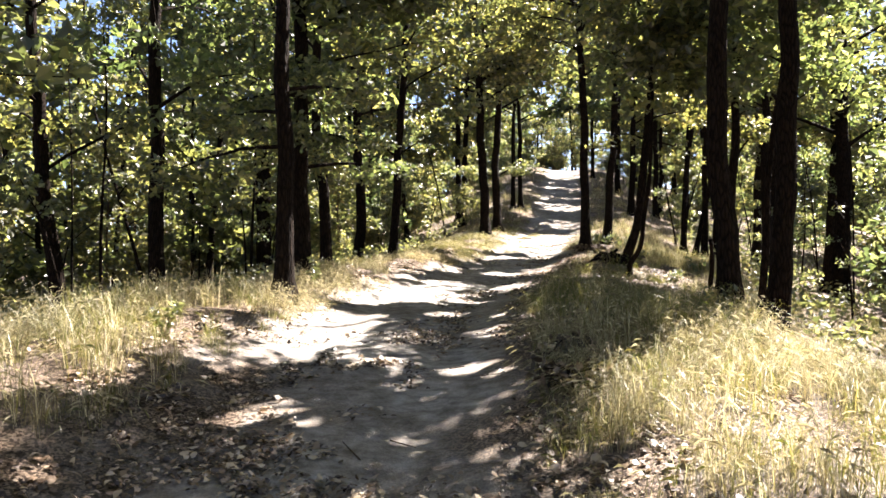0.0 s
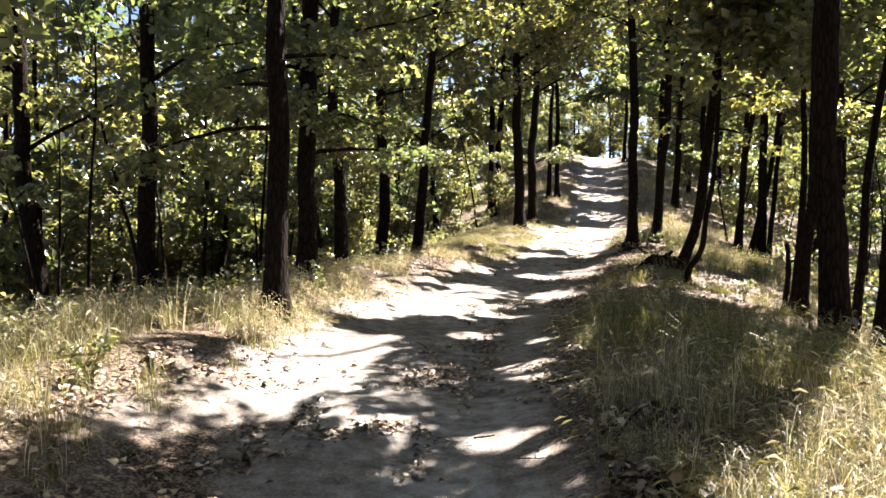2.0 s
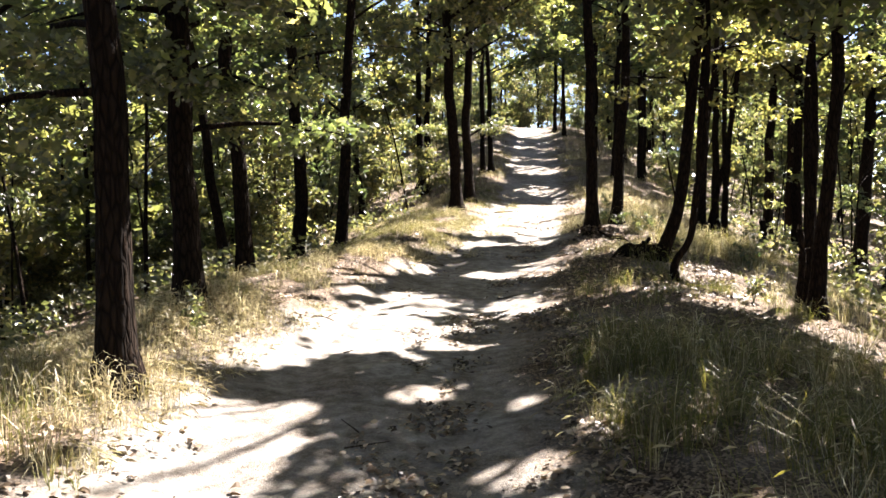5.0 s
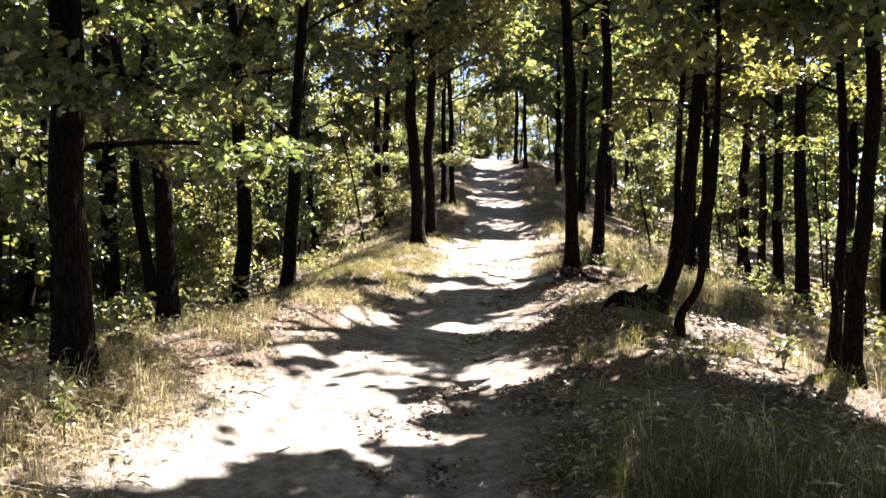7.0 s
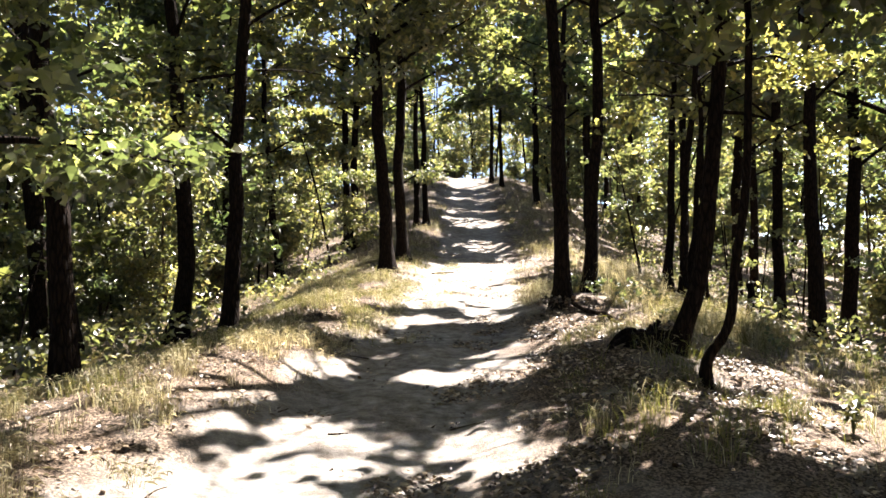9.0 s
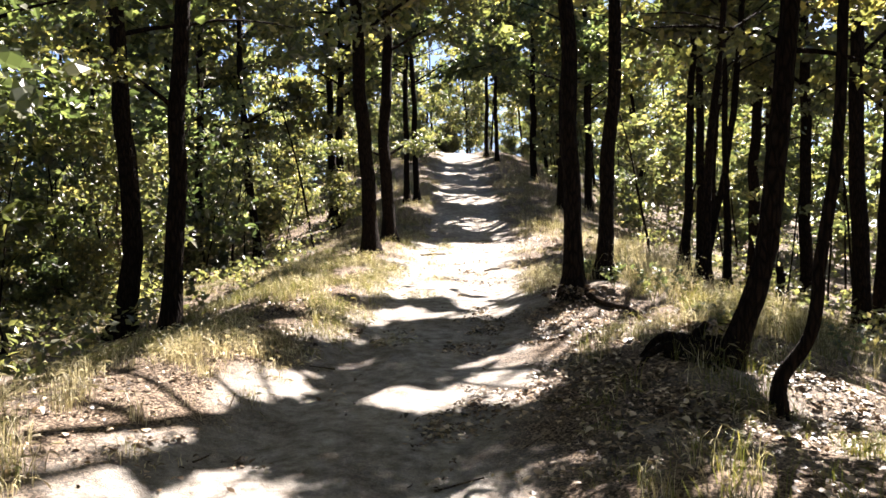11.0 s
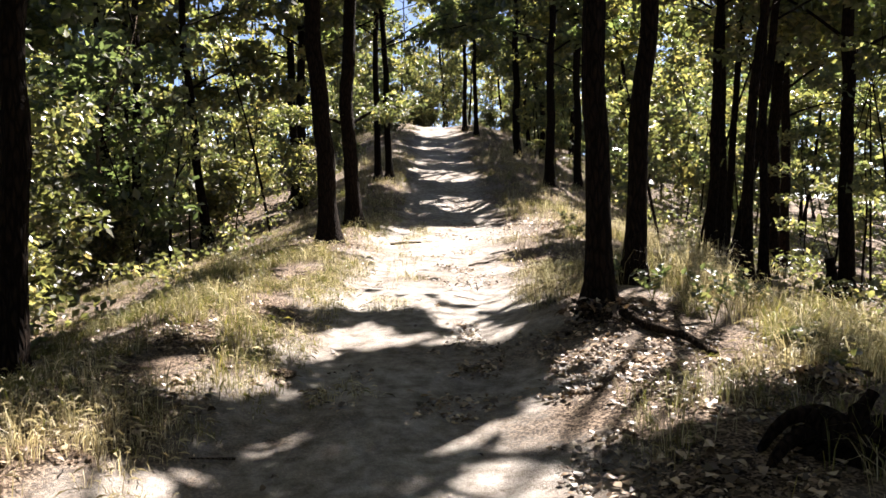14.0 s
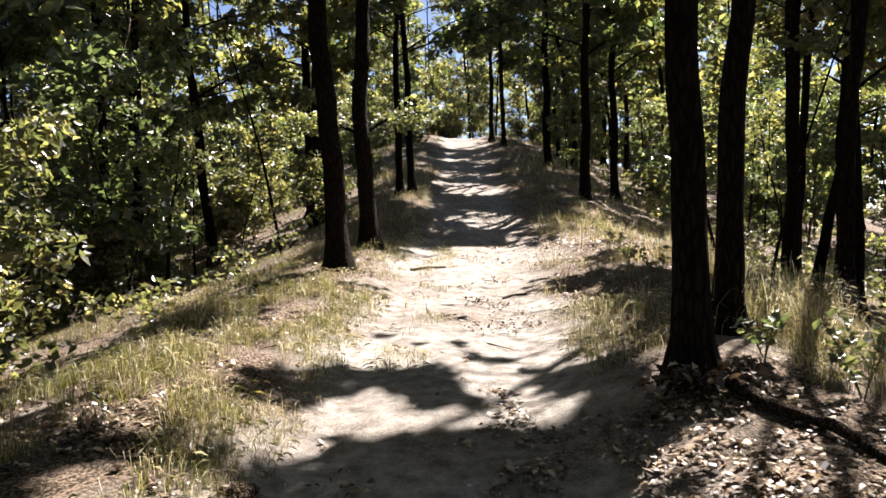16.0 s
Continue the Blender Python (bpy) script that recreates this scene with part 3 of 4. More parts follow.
tall_tree(7.6, 24.2, .095, [(2.9, .13, -.07)], 8.5)
tall_tree(7.95, 24.15, .075, [(2.35, .45, -.26), (4.4, .63, -.36)], label="slanting oak growing out of the undergrowth")
tall_tree(7.99, 23.25, .075, [(1.7, -.01, 0)], 7.5)
tall_tree(-4.0, 34.0, .133, [(4.0, -.1, -.02)], 12.0, limbs=15, reach=3.5)
tall_tree(-1.55, 33.8, .129, [(5.0, -.43, -.05)], 12.0, limbs=15, reach=3.5)
tall_tree(-3.26, 33.5, .129, [(2.2, .02, 0)], 12.0, limbs=15, reach=3.5)
tall_tree(9.1, 37.0, .155, [(5.0, .13, -.04)])
tall_tree(10.2, 44.6, .17, [(5.0, .04, -.01)])
tall_tree(10.67, 57.4, .137, [(6.6, .11, -.02)])
tall_tree(10.49, 53.6, .126, [(5.2, -.06, .01)])
tall_tree(6.9, 22.0, .08, [(2.9, .12, -.06), (5, .35, -.15), (8, 1.1, -.4)], 8.5)
tall_tree(11.8, 28.8, .16, [(2.6, .07, -.04)])
tall_tree(10.7, 24.85, .135, [(2.4, -.02, .01)])
tall_tree(-3.69, 20.3, .111, [(1.95, -.25, -.05)])
tall_tree(-5.48, 23.8, .163, [(2.75, -.03, -.01)])
tall_tree(-7.66, 24.3, .112, [(2.15, .27, .1)])
tall_tree(.93, 35.8, .146, [(2.85, .08, 0)], 12.0, limbs=15, reach=3.5)
tall_tree(13.7, 31.1, .142, [(2.1, .04, -.03)])
tall_tree(10.8, 38.9, .139, [(3.5, .04, -.01)])
tall_tree(.8, 38.0, .16, [(2.6, -.03, 0)], 12.0, limbs=15, reach=3.5)

# tall oaks along the sunny side of the track, up to the crest
for u, y in ((5.4, 41.5), (8.2, 44), (5.0, 48), (8.0, 50.5), (5.2, 54.5), (8.2, 57), (6.0, 62)):
    tall_tree(float(np.interp(y, *LINE)) + u, y, rng.uniform(.1, .16), [(2.5, rng.normal(0, .12), 0), (6, rng.normal(0, .3), 0)], rng.uniform(12.5, 14.5), low=3.6, leaf_size=0.3, each=30, limbs=14, reach=3.4, label="tall dark oak beside the upper track")

# the rest of the stand, wherever those oaks leave room
rng = np.random.default_rng(21)
for _ in range(6000):
    if len(TALL) > 136:
        break
    x, y = rng.uniform(-24, 40), rng.uniform(2, 84)
    u = float(beside(x, y))
    if abs(x - 0.15 * y) > 0.6 * y + 5 or min(math.hypot(x - a, y - b) for a, b in TALL) < 1.9:
        continue
    if y < 65 and (abs(u) < (5.2 if y < 36 else 3.2) or (y < 12 and abs(u) < 7) or (y < 31 and 0 < u < 9.5) or (10 < y < 30 and -6.5 < u < 0) or (30 < y < 52 and -7.5 < u < 0)):
        continue
    lean_x, lean_y = rng.normal(0, 0.2, 2)
    tall_tree(x, y, rng.uniform(.045, .105), [(2.5, lean_x, lean_y), (5, lean_x * 2 + rng.normal(0, .15), lean_y * 2)], rng.uniform(9, 12) + (2.0 if y > 24 else 0.0) + max(0.0, float(np.interp(y, *SPINE)) - float(land(x, y))), low=rng.uniform(2.2, 4.0), leaf_size=0.3 if from_walk(x, y) > 14 else 0.19, each=26 if from_walk(x, y) > 14 else 42, limbs=11, reach=3.0)


# oaks far down the slope, which close the view between the nearer trunks
for x, y in ((-12, 21), (-14, 25), (-16, 22), (-11, 17.5), (-17, 29), (-13, 30), (-19, 26)):
    tall_tree(x, y, rng.uniform(.06, .1), [(2.5, rng.normal(0, .2), 0)], rng.uniform(11, 13.5), low=1.2, leaf_size=0.3, each=28, limbs=12, reach=2.8)

# oaks beyond the crest, and unseen ones added to close the wood behind the walker
for x, y in ((13.5, 69), (9.2, 75), (16, 71), (5.5, 70.5), (13, 75), (18, 67), (8.5, 77), (3.5, 66.5)):
    tall_tree(x, y, rng.uniform(.06, .1), [(2.5, rng.normal(0, .15), 0)], rng.uniform(6.5, 9), low=1.4, leaf_size=0.28, each=26, limbs=8, label="slender oak beyond the crest of the track")
# out of view behind and beside the walker: added to keep skylight and sun off
for x, y in ((-4.5, 4.5), (-4.0, -.5), (-3.5, -5), (-7.5, 1.5), (-8, 8), (-7, -4), (5.5, 5.5), (4.8, .5), (4.0, -4.5), (8.5, 3), (8, -2), (9.5, 7.5), (12, 5), (0, -9), (-10, 4), (12.5, 10), (15, 14), (-11.5, 9)):
    tall_tree(x, y, rng.uniform(.08, .13), [(2.5, rng.normal(0, .15), rng.normal(0, .15))], rng.uniform(9, 12), low=3.6, leaf_size=0.26, each=26, limbs=9, reach=3.3)


# a second unseen ring, added so that less skylight comes in from behind
for x, y in ((-2.5, -8), (2.5, -7), (6, -8), (-6, -8), (-9.5, -1), (-10.5, -5), (-6.2, -1.5), (-5.6, 2.2), (7, .5), (10.5, 0), (6.5, -4.5), (11, -4), (-13, 1), (-13.5, 6.5), (-9.8, 6.2), (13.5, 2), (0, -13), (-4, -12), (4.5, -12), (10.5, 3.2)):
    tall_tree(x, y, rng.uniform(.08, .12), [(2.5, rng.normal(0, .15), rng.normal(0, .15))], rng.uniform(9, 12), low=2.6, leaf_size=0.4, each=20, limbs=10, reach=3.4)


for _ in range(32):
    y = rng.uniform(13, 46)
    u = rng.uniform(-22, -10.5) if rng.random() < .6 else rng.uniform(13, 25)
    x = float(np.interp(y, *LINE)) + u
    if abs(x - 0.15 * y) > 0.62 * y + 4:
        continue
    tall_tree(x, y, rng.uniform(.05, .09), [(2.5, rng.normal(0, .2), rng.normal(0, .2))], rng.uniform(9, 13), low=1.0, leaf_size=0.36, each=22, limbs=11, reach=2.8)


def understory_tree(height, reach, count, each=23, leaf=.27):
    """A leafy young hornbeam: thin forked stem, leaves nearly down to the ground."""
    tree = new("understory_tree")
    h, pts = curve_through([(-0.3, 0, 0), (0, 0, 0), (height * .5, rng.normal(0, .2), rng.normal(0, .2)), (height, rng.normal(0, .4), rng.normal(0, .4))], 0.25)
    v, f, s = tube(pts, np.linspace(0.05, 0.01, len(h)), 6, 0.05)
    part("stem", mesh_from("stem", v, f, s, PALE_BARK), tree)
    centres = []
    for i in range(7):
        q = 0.5 + (height - 0.8) * (i + rng.uniform(0, .8)) / 7
        a, ln = i * 2.4 + rng.uniform(-.6, .6), reach * rng.uniform(.6, 1.1) * (1 - .45 * q / height)
        start = np.array([np.interp(q, h, pts[:, 0]), np.interp(q, h, pts[:, 1]), q])
        end = start + (math.cos(a) * ln, math.sin(a) * ln, ln * rng.uniform(.1, .6))
        p = limb_points(start, end, .1, 5)
        v, f, s = tube(p, np.linspace(.02, .005, len(p)), 4)
        part("branch", mesh_from("branch", v, f, s, PALE_BARK), tree)
        centres += [start * (1 - k) + end * k + rng.normal(0, .25, 3) for k in rng.uniform(.2, 1.1, count)]
    part("crown", mesh_from("crown", *leaves(centres, .45, each, leaf, .6), HAZEL_LEAF, False), tree)
    return tagged(tree, "leafy young hornbeam tree in the forest undergrowth", "tree", "undergrowth of the forest")


STARTERS = [understory_tree(h, r, 8) for h, r in ((3.2, 1.5), (4.6, 1.8), (5.6, 1.7), (2.2, 1.3), (6.4, 2.0))]
MIDDLE = [understory_tree(h, r, 8, 36, .2) for h, r in ((3.2, 1.5), (4.6, 1.8), (2.2, 1.3))]
FINE = [understory_tree(h, r, 8, 58, .16) for h, r in ((3.4, 1.5), (4.8, 1.8), (2.4, 1.3))]
placed = []
used = set()


def plant(x, y, size, k):
    """Sets a starter tree, or a copy of it, in the ground."""
    kinds = FINE if from_walk(x, y) < 13 else MIDDLE if from_walk(x, y) < 22 else STARTERS
    one = kinds[k % len(kinds)]
    m = pose(x, y, float(land(x, y)), 0, 0, rng.uniform(0, 360)) @ Matrix.Scale(size, 4)
    if one.name in used:
        return copy_thing(one, m)
    used.add(one.name)
    one.matrix_basis = m
    return one


for i, (x, y) in enumerate(((-9.5, 15.0), (-8.6, 19.5), (-11.5, 18.0), (12.5, 19.0))):
    placed.append((x, y))
    plant(x, y, 1.0, i)
for _ in range(9000):
    if len(placed) >= 195:
        break
    x, y = rng.uniform(-30, 46), rng.uniform(4, 88)
    u = float(beside(x, y))
    if abs(x - 0.15 * y) > 0.6 * y + 3 or abs(u) > 30 or min([math.hypot(x - a, y - b) for a, b in placed] or [9]) < 1.45:
        continue
    if y < 66 and (abs(u) < (5.0 if y < 34 else 2.9) or (8 < y < 30 and 0 < u < 6.6) or (y < 12 and abs(u) < 6.5) or (y < 31 and -6.8 < u < 0) or (12 < y < 24 and -9 < u < 0) or (15 < y < 29 and 0 < u < 9.5)):
        continue
    i = len(placed)
    placed.append((x, y))
    k = rng.uniform(0.8, 1.25) * (0.7 if y > 34 and abs(u) < 4.5 else 1.0)
    plant(x, y, k, i)

for _ in range(60):
    k = len(placed)
    if k < 225:
        y = rng.uniform(24, 46)
        x = float(np.interp(y, *LINE)) - rng.uniform(6.5, 13)
        size = rng.uniform(.45, .85)
    else:
        y = rng.uniform(64, 82)
        x = float(np.interp(min(y, 66), *LINE)) + rng.uniform(-7, 9)
        size = rng.uniform(.5, 1.0)
    placed.append((x, y))
    plant(x, y, size, k)


def sapling(x, y, height, lean_x, lean_y, radius=.028):
    """A thin crooked young stem that reaches for the light, forked near the top, with a few leaf sprays."""
    z = float(land(x, y))
    ob = new("oak_sapling")
    ob.location = (x, y, z)
    h = np.linspace(-.2, height, 26)
    q = np.clip(h / height, 0, 1)
    a, b = rng.uniform(0, 6.28, 2)
    pts = np.stack([lean_x * q ** 1.2 + .07 * np.sin(q * 7 + a) * q, lean_y * q ** 1.2 + .07 * np.sin(q * 8 + b) * q, h], 1)
    v, f, s = tube(pts, radius * (1 - .7 * q) + .012 * np.exp(-np.clip(h, 0, None) / .12), 7, .06)
    part("stem", mesh_from("stem", v, f, s, BARK), ob)
    sprays = []
    for k in rng.uniform(.3, .95, 5):
        start = np.array([np.interp(k * height, h, pts[:, 0]), np.interp(k * height, h, pts[:, 1]), k * height])
        turn, ln = rng.uniform(0, 6.28), rng.uniform(.4, 1.1)
        end = start + (math.cos(turn) * ln, math.sin(turn) * ln, ln * rng.uniform(.2, 1.0))
        v, f, s = tube(limb_points(start, end, .06, 5), np.linspace(radius * .4, .004, 5), 5)
        part("twig", mesh_from("twig", v, f, s, BARK), ob)
        sprays += [start * (1 - e) + end * e for e in rng.uniform(.5, 1.1, 3)]
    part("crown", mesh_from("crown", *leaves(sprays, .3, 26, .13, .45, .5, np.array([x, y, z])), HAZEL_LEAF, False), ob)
    return tagged(ob, "thin crooked dark oak sapling among the taller trunks", "tree", "saplings of the forest")


sapling(-6.5, 17.0, 6.4, -1.9, .2, .05)
sapling(-4.4, 17.5, 6.0, .15, 0, .04)
for side, count in ((-1, 62), (1, 40)):
    for _ in range(count):
        y = rng.uniform(11 if side < 0 else 17, 48)
        x = float(np.interp(y, *LINE)) + side * rng.uniform(4.6 if side < 0 else 4.2, 15)
        sapling(x, y, rng.uniform(3.0, 6.5), rng.normal(0, .6), rng.normal(0, .4), rng.uniform(.018, .04))

for i, one in enumerate(STARTERS + MIDDLE + FINE):
    if one.name not in used:
        x, y = -13.0 - i, 17.0 + 1.5 * i
        one.matrix_basis = pose(x, y, float(land(x, y)))

# the woods beyond, too far to tell tree from tree
cs = []
for _ in range(1800):
    a, d = rng.uniform(0, 2 * np.pi), rng.uniform(30, 75)
    x, y = 6 + d * math.sin(a), 28 + d * 1.25 * math.cos(a)
    if abs(float(beside(x, y))) < 3.5 and y < 62:
        continue
    if abs(float(beside(x, y))) < 20 and y < 82:
        continue
    cs.append((x, y, float(land(x, y)) + rng.uniform(0.5, 15)))
tagged(new("far_woods", mesh_from("far_woods", *leaves(cs, 1.9, 40, 0.62, 0.8), OAK_LEAF, False)), "distant green woods closing the view all round", "trees", kind="stuff")


# ---- grass, litter and small things ----
def blades(x, y, away, tall, lean, width, heads=0.0):
    """Grass blades at the places, arching away along the given bearing; some carry a nodding, hooked seed head."""
    n = len(x)
    z = land(x, y) - 0.01
    base = np.stack([x, y, z], 1)
    out = np.stack([np.cos(away), np.sin(away), np.zeros(n)], 1)
    twist = away + rng.normal(0, .7, n)
    side = np.stack([-np.sin(twist), np.cos(twist), np.zeros(n)], 1) * width[:, None]
    up, t, l = np.array([[0, 0, 1.0]]), tall[:, None], (lean * tall)[:, None]
    bow = lean[:, None]
    low = base + up * t * .45 + out * l * .1
    mid = base + up * t * (.8 - .1 * bow) + out * l * .38
    tip = base + up * t * (.95 - .4 * bow) + out * l * .85
    v = np.stack([base - side, base + side, low + side * .9, low - side * .9, mid + side * .7, mid - side * .7, tip], 1).reshape(-1, 3)
    k = np.arange(n)[:, None] * 7
    pieces = [(v, np.concatenate([k + [[0, 1, 2, 3]], k + [[3, 2, 4, 5]], k + [[5, 4, 6]]], 1).ravel(), np.tile([4, 4, 3], n))]
    pick = rng.random(n) < heads
    if pick.any():
        m = pick.sum()
        e, o = tip[pick], out[pick]
        d0 = (tip - mid)[pick]
        d0 /= np.linalg.norm(d0, axis=1)[:, None]
        ln = rng.uniform(0.035, 0.08, m)[:, None]
        wide = side[pick] / width[pick][:, None] * ln * rng.uniform(.05, .09, m)[:, None]
        p1 = e + d0 * ln * .45 + o * ln * .1
        p2 = p1 + (d0 * .3 + o * .4 - up * .35) * ln * .8
        hv = np.stack([e, p1 + wide, p2, p1 - wide, e - d0 * ln * .1, p1 + up * ln * .09, p2, p1 - up * ln * .09], 1).reshape(-1, 3)
        pieces.append((hv, np.arange(len(hv)), np.full(2 * m, 4)))
    return join(pieces)


def scatter(count, u_lo, u_hi, y_lo, y_hi, clump=0.8, cut=0.0):
    """Places beside the track, gathered in clumps by two scales of noise."""
    y = y_lo + (y_hi - y_lo) * rng.random(count)
    u = rng.uniform(u_lo, u_hi, count)
    x = np.interp(y, *LINE) + u
    keep = rough(x, y, clump) + 0.8 * rough(x, y, clump * 0.32) + rng.uniform(-.12, .12, count) > cut
    return x[keep], y[keep], u[keep]


# stretches of grass: from, to beside the track; from, to along it; stalks, gaps, height, share of green
NEAR_MEADOW = [(-3.6, -1.3, 1.5, 9.8, 42000, 0.04, 0.46, 0.25), (-3.4, -1.5, 9.8, 13.5, 12000, 0.06, 0.27, 0.2), (-4.5, -1.1, 13.3, 18.5, 24000, 0.0, 0.18, 0.1), (-3.7, -1.25, 9.9, 17.2, 27000, -0.1, 0.2, 0.12),
               (-6.5, -1.0, 16.8, 33, 40000, -0.08, 0.19, 0.45), (-3.8, -1.0, 17.3, 23.5, 34000, -0.12, 0.21, 0.42), (1.2, 4.6, 1.2, 7.5, 52000, -0.03, 0.42, 0.42), (1.15, 3.9, 7.5, 10.6, 20000, 0.0, 0.42, 0.5),
               (1.3, 3.4, 10.4, 17.0, 13000, 0.06, 0.26, 0.65), (3.6, 8.5, 12.6, 21, 22000, -0.02, 0.32, 0.3), (1.5, 3.6, 19.4, 24.5, 18000, -0.05, 0.46, 0.2)]
FAR_MEADOW = [(2.2, 4.6, 16.9, 19.6, 15000, -0.08, 0.52, 0.25), (0.85, 1.4, 19.3, 25, 4000, 0.0, 0.34, 0.05), (1.4, 8, 24.5, 40, 13000, -0.05, 0.4, 0.3), (-8, -1.3, 33, 62, 12000, -0.1, 0.45, 0.3),
              (1.3, 8, 40, 62, 10000, -0.1, 0.5, 0.3), (-0.75, -0.25, 17.5, 31, 6000, 0.05, 0.14, 0.1), (-3.4, -1.15, 28, 46, 9000, -0.12, 0.34, 0.3), (1.2, 3.4, 28, 46, 9000, -0.12, 0.36, 0.3)]
MEADOW = NEAR_MEADOW + FAR_MEADOW


def build_grass():
    dry, green = [], []
    for lo, hi, y0, y1, count, cut, high, share in MEADOW:
        tx, ty, tu = scatter(int(count / 9.6), lo, hi, y0, y1, 0.7, cut)
        each = rng.integers(5, 14, len(tx))
        x, y, u = np.repeat(tx, each), np.repeat(ty, each), np.repeat(tu, each)
        n = len(x)
        away = rng.uniform(0, 2 * np.pi, n)
        spread = np.abs(rng.normal(0, .035, n)) * (1 + y / 30)
        x, y = x + np.cos(away) * spread, y + np.sin(away) * spread
        away = away + rng.normal(0, .5, n)
        vigour = np.repeat(rng.uniform(.55, 1.2, len(tx)), each)
        bent = np.repeat(rng.uniform(.25, 1.3 if y1 < 11 else .95, len(tx)), each)
        tall = high * vigour * rng.uniform(0.35, 1.1, n) * (1 + 0.8 * rough(x, y, 1.1)) * np.clip(0.35 + (np.abs(u) - min(abs(lo), abs(hi))) / 0.6, 0.35, 1)
        b = np.repeat(rng.random(len(tx)), each) < share + 0.6 * rough(x, y, 1.3)
        for sel, store, heads in ((~b, dry, 0.42 if y1 < 11 else 0.26), (b, green, 0.05)):
            k = sel.sum()
            store.append(blades(x[sel], y[sel], away[sel], tall[sel], bent[sel] * rng.uniform(.6, 1.5, k), rng.uniform(0.0007, 0.0018, k) * (1 + y[sel] / 30), heads))
    tagged(new("dry_grass", mesh_from("dry_grass", *join(dry), STRAW, False)), "tufts of straw-yellow dry grass with nodding seed heads", "grass", kind="stuff")
    tagged(new("green_grass", mesh_from("green_grass", *join(green), GREEN_BLADE, False)), "olive green grass among the dry stalks", "grass", kind="stuff")


build_grass()


def build_undergrowth():
    """Low seedlings and brambles that cover the slopes on both sides of the ridge."""
    y = rng.uniform(6, 50, 5200)
    left = rng.random(len(y)) < .62
    u = np.where(left, rng.uniform(-17, -3.9, len(y)), rng.uniform(5.2, 17, len(y)))
    x = np.interp(y, *LINE) + u
    keep = rough(x, y, 1.4) + .6 * rough(x, y, .5) > -.08
    x, y = x[keep], y[keep]
    cs = np.stack([x, y, land(x, y) + rng.uniform(.08, .55, len(x))], 1)
    tagged(new("undergrowth", mesh_from("undergrowth", *leaves(cs, .3, 13, .13, .6, .6), HAZEL_LEAF, False)), "low green seedlings and brambles on the wooded slopes", "undergrowth", kind="stuff")


build_undergrowth()


def build_litter():
    y = 1.2 + 34 * rng.random(110000) ** 1.4
    u = rng.normal(0.2, 2.9, len(y))
    drifts = [(14.5, 20, .2, 3.6, 17000), (17.0, 19, -2.6, .6, 6000), (2.5, 7.5, -3.0, .3, 15000), (6.5, 13.5, -.1, 1.4, 9000), (11, 16, 1.3, 3.6, 8000)]
    y = np.concatenate([y] + [rng.uniform(a, b, k) for a, b, _, _, k in drifts])
    u = np.concatenate([u] + [rng.uniform(a, b, k) for _, _, a, b, k in drifts])
    x = np.interp(y, *LINE) + u
    bare = np.exp(-((u + 0.6) / 0.75) ** 2) * np.interp(y, [5.0, 6.5], [-0.1, 0.6]) + 0.5 * rough(x, y, 1.7) + 0.35 * np.exp(-((u - 0.75) / 0.3) ** 2) + 0.3 * (np.abs(u) > 1.9) * (y < 10)
    keep = (rough(x, y, 0.6) + rough(x, y, 0.2) * .7 + rng.uniform(-.3, .3, len(y)) > bare) & (np.abs(u) < 8)
    x, y = x[keep], y[keep]
    n = len(x)
    c = np.stack([x, y, land(x, y) + rng.uniform(0.004, 0.02, n)], 1)
    a = rng.uniform(0, 2 * np.pi, n)
    nrm = rng.normal(0, .3, (n, 3)) + [0, 0, 1]
    d = np.stack([np.cos(a), np.sin(a), rng.normal(0, .25, n)], 1)
    s = np.cross(nrm, d)
    ln = (.022 + .045 * rng.random(n) ** 1.4)[:, None]
    w = ln * rng.uniform(.2, .34, n)[:, None]
    curl = nrm * ln * rng.uniform(.02, .34, n)[:, None]
    shift = lambda: rng.uniform(.75, 1.25, n)[:, None]
    v = np.stack([c - d * ln * .5, c - d * ln * .12 + s * w * shift() + curl, c + d * ln * .25 + s * w * .85 * shift() + curl * .8, c + d * ln * .5 + curl * .3,
                  c + d * ln * .2 - s * w * .9 * shift() + curl * shift(), c - d * ln * .16 - s * w * shift() + curl], 1).reshape(-1, 3)
    k = np.arange(n)[:, None] * 6
    faces = np.concatenate([k + [[0, 1, 5]], k + [[1, 2, 4, 5]], k + [[2, 3, 4]]], 1).ravel()
    tagged(new("leaf_litter", mesh_from("leaf_litter", v, faces, np.tile([3, 4, 3], n), DEAD_LEAF, False)), "dry brown fallen oak leaves strewn over the track", "leaf litter", kind="stuff")


build_litter()


def stick(points, radius, name, label, category, material=None, seg=8):
    """Dead wood lying on the ground along (x, y, height above the ground)."""
    p = np.array([(x, y, float(land(x, y)) + h) for x, y, h in points])
    fine = np.array([[np.interp(t, np.arange(len(p)), p[:, c]) for c in range(3)] for t in np.linspace(0, len(p) - 1, 4 * len(p))])
    v, f, s = tube(fine, radius * np.linspace(1, .55, len(fine)) * rng.uniform(.85, 1.1, len(fine)), seg, .08)
    return tagged(new(name, mesh_from(name, v, f, s, material or DEAD_WOOD)), label, category)


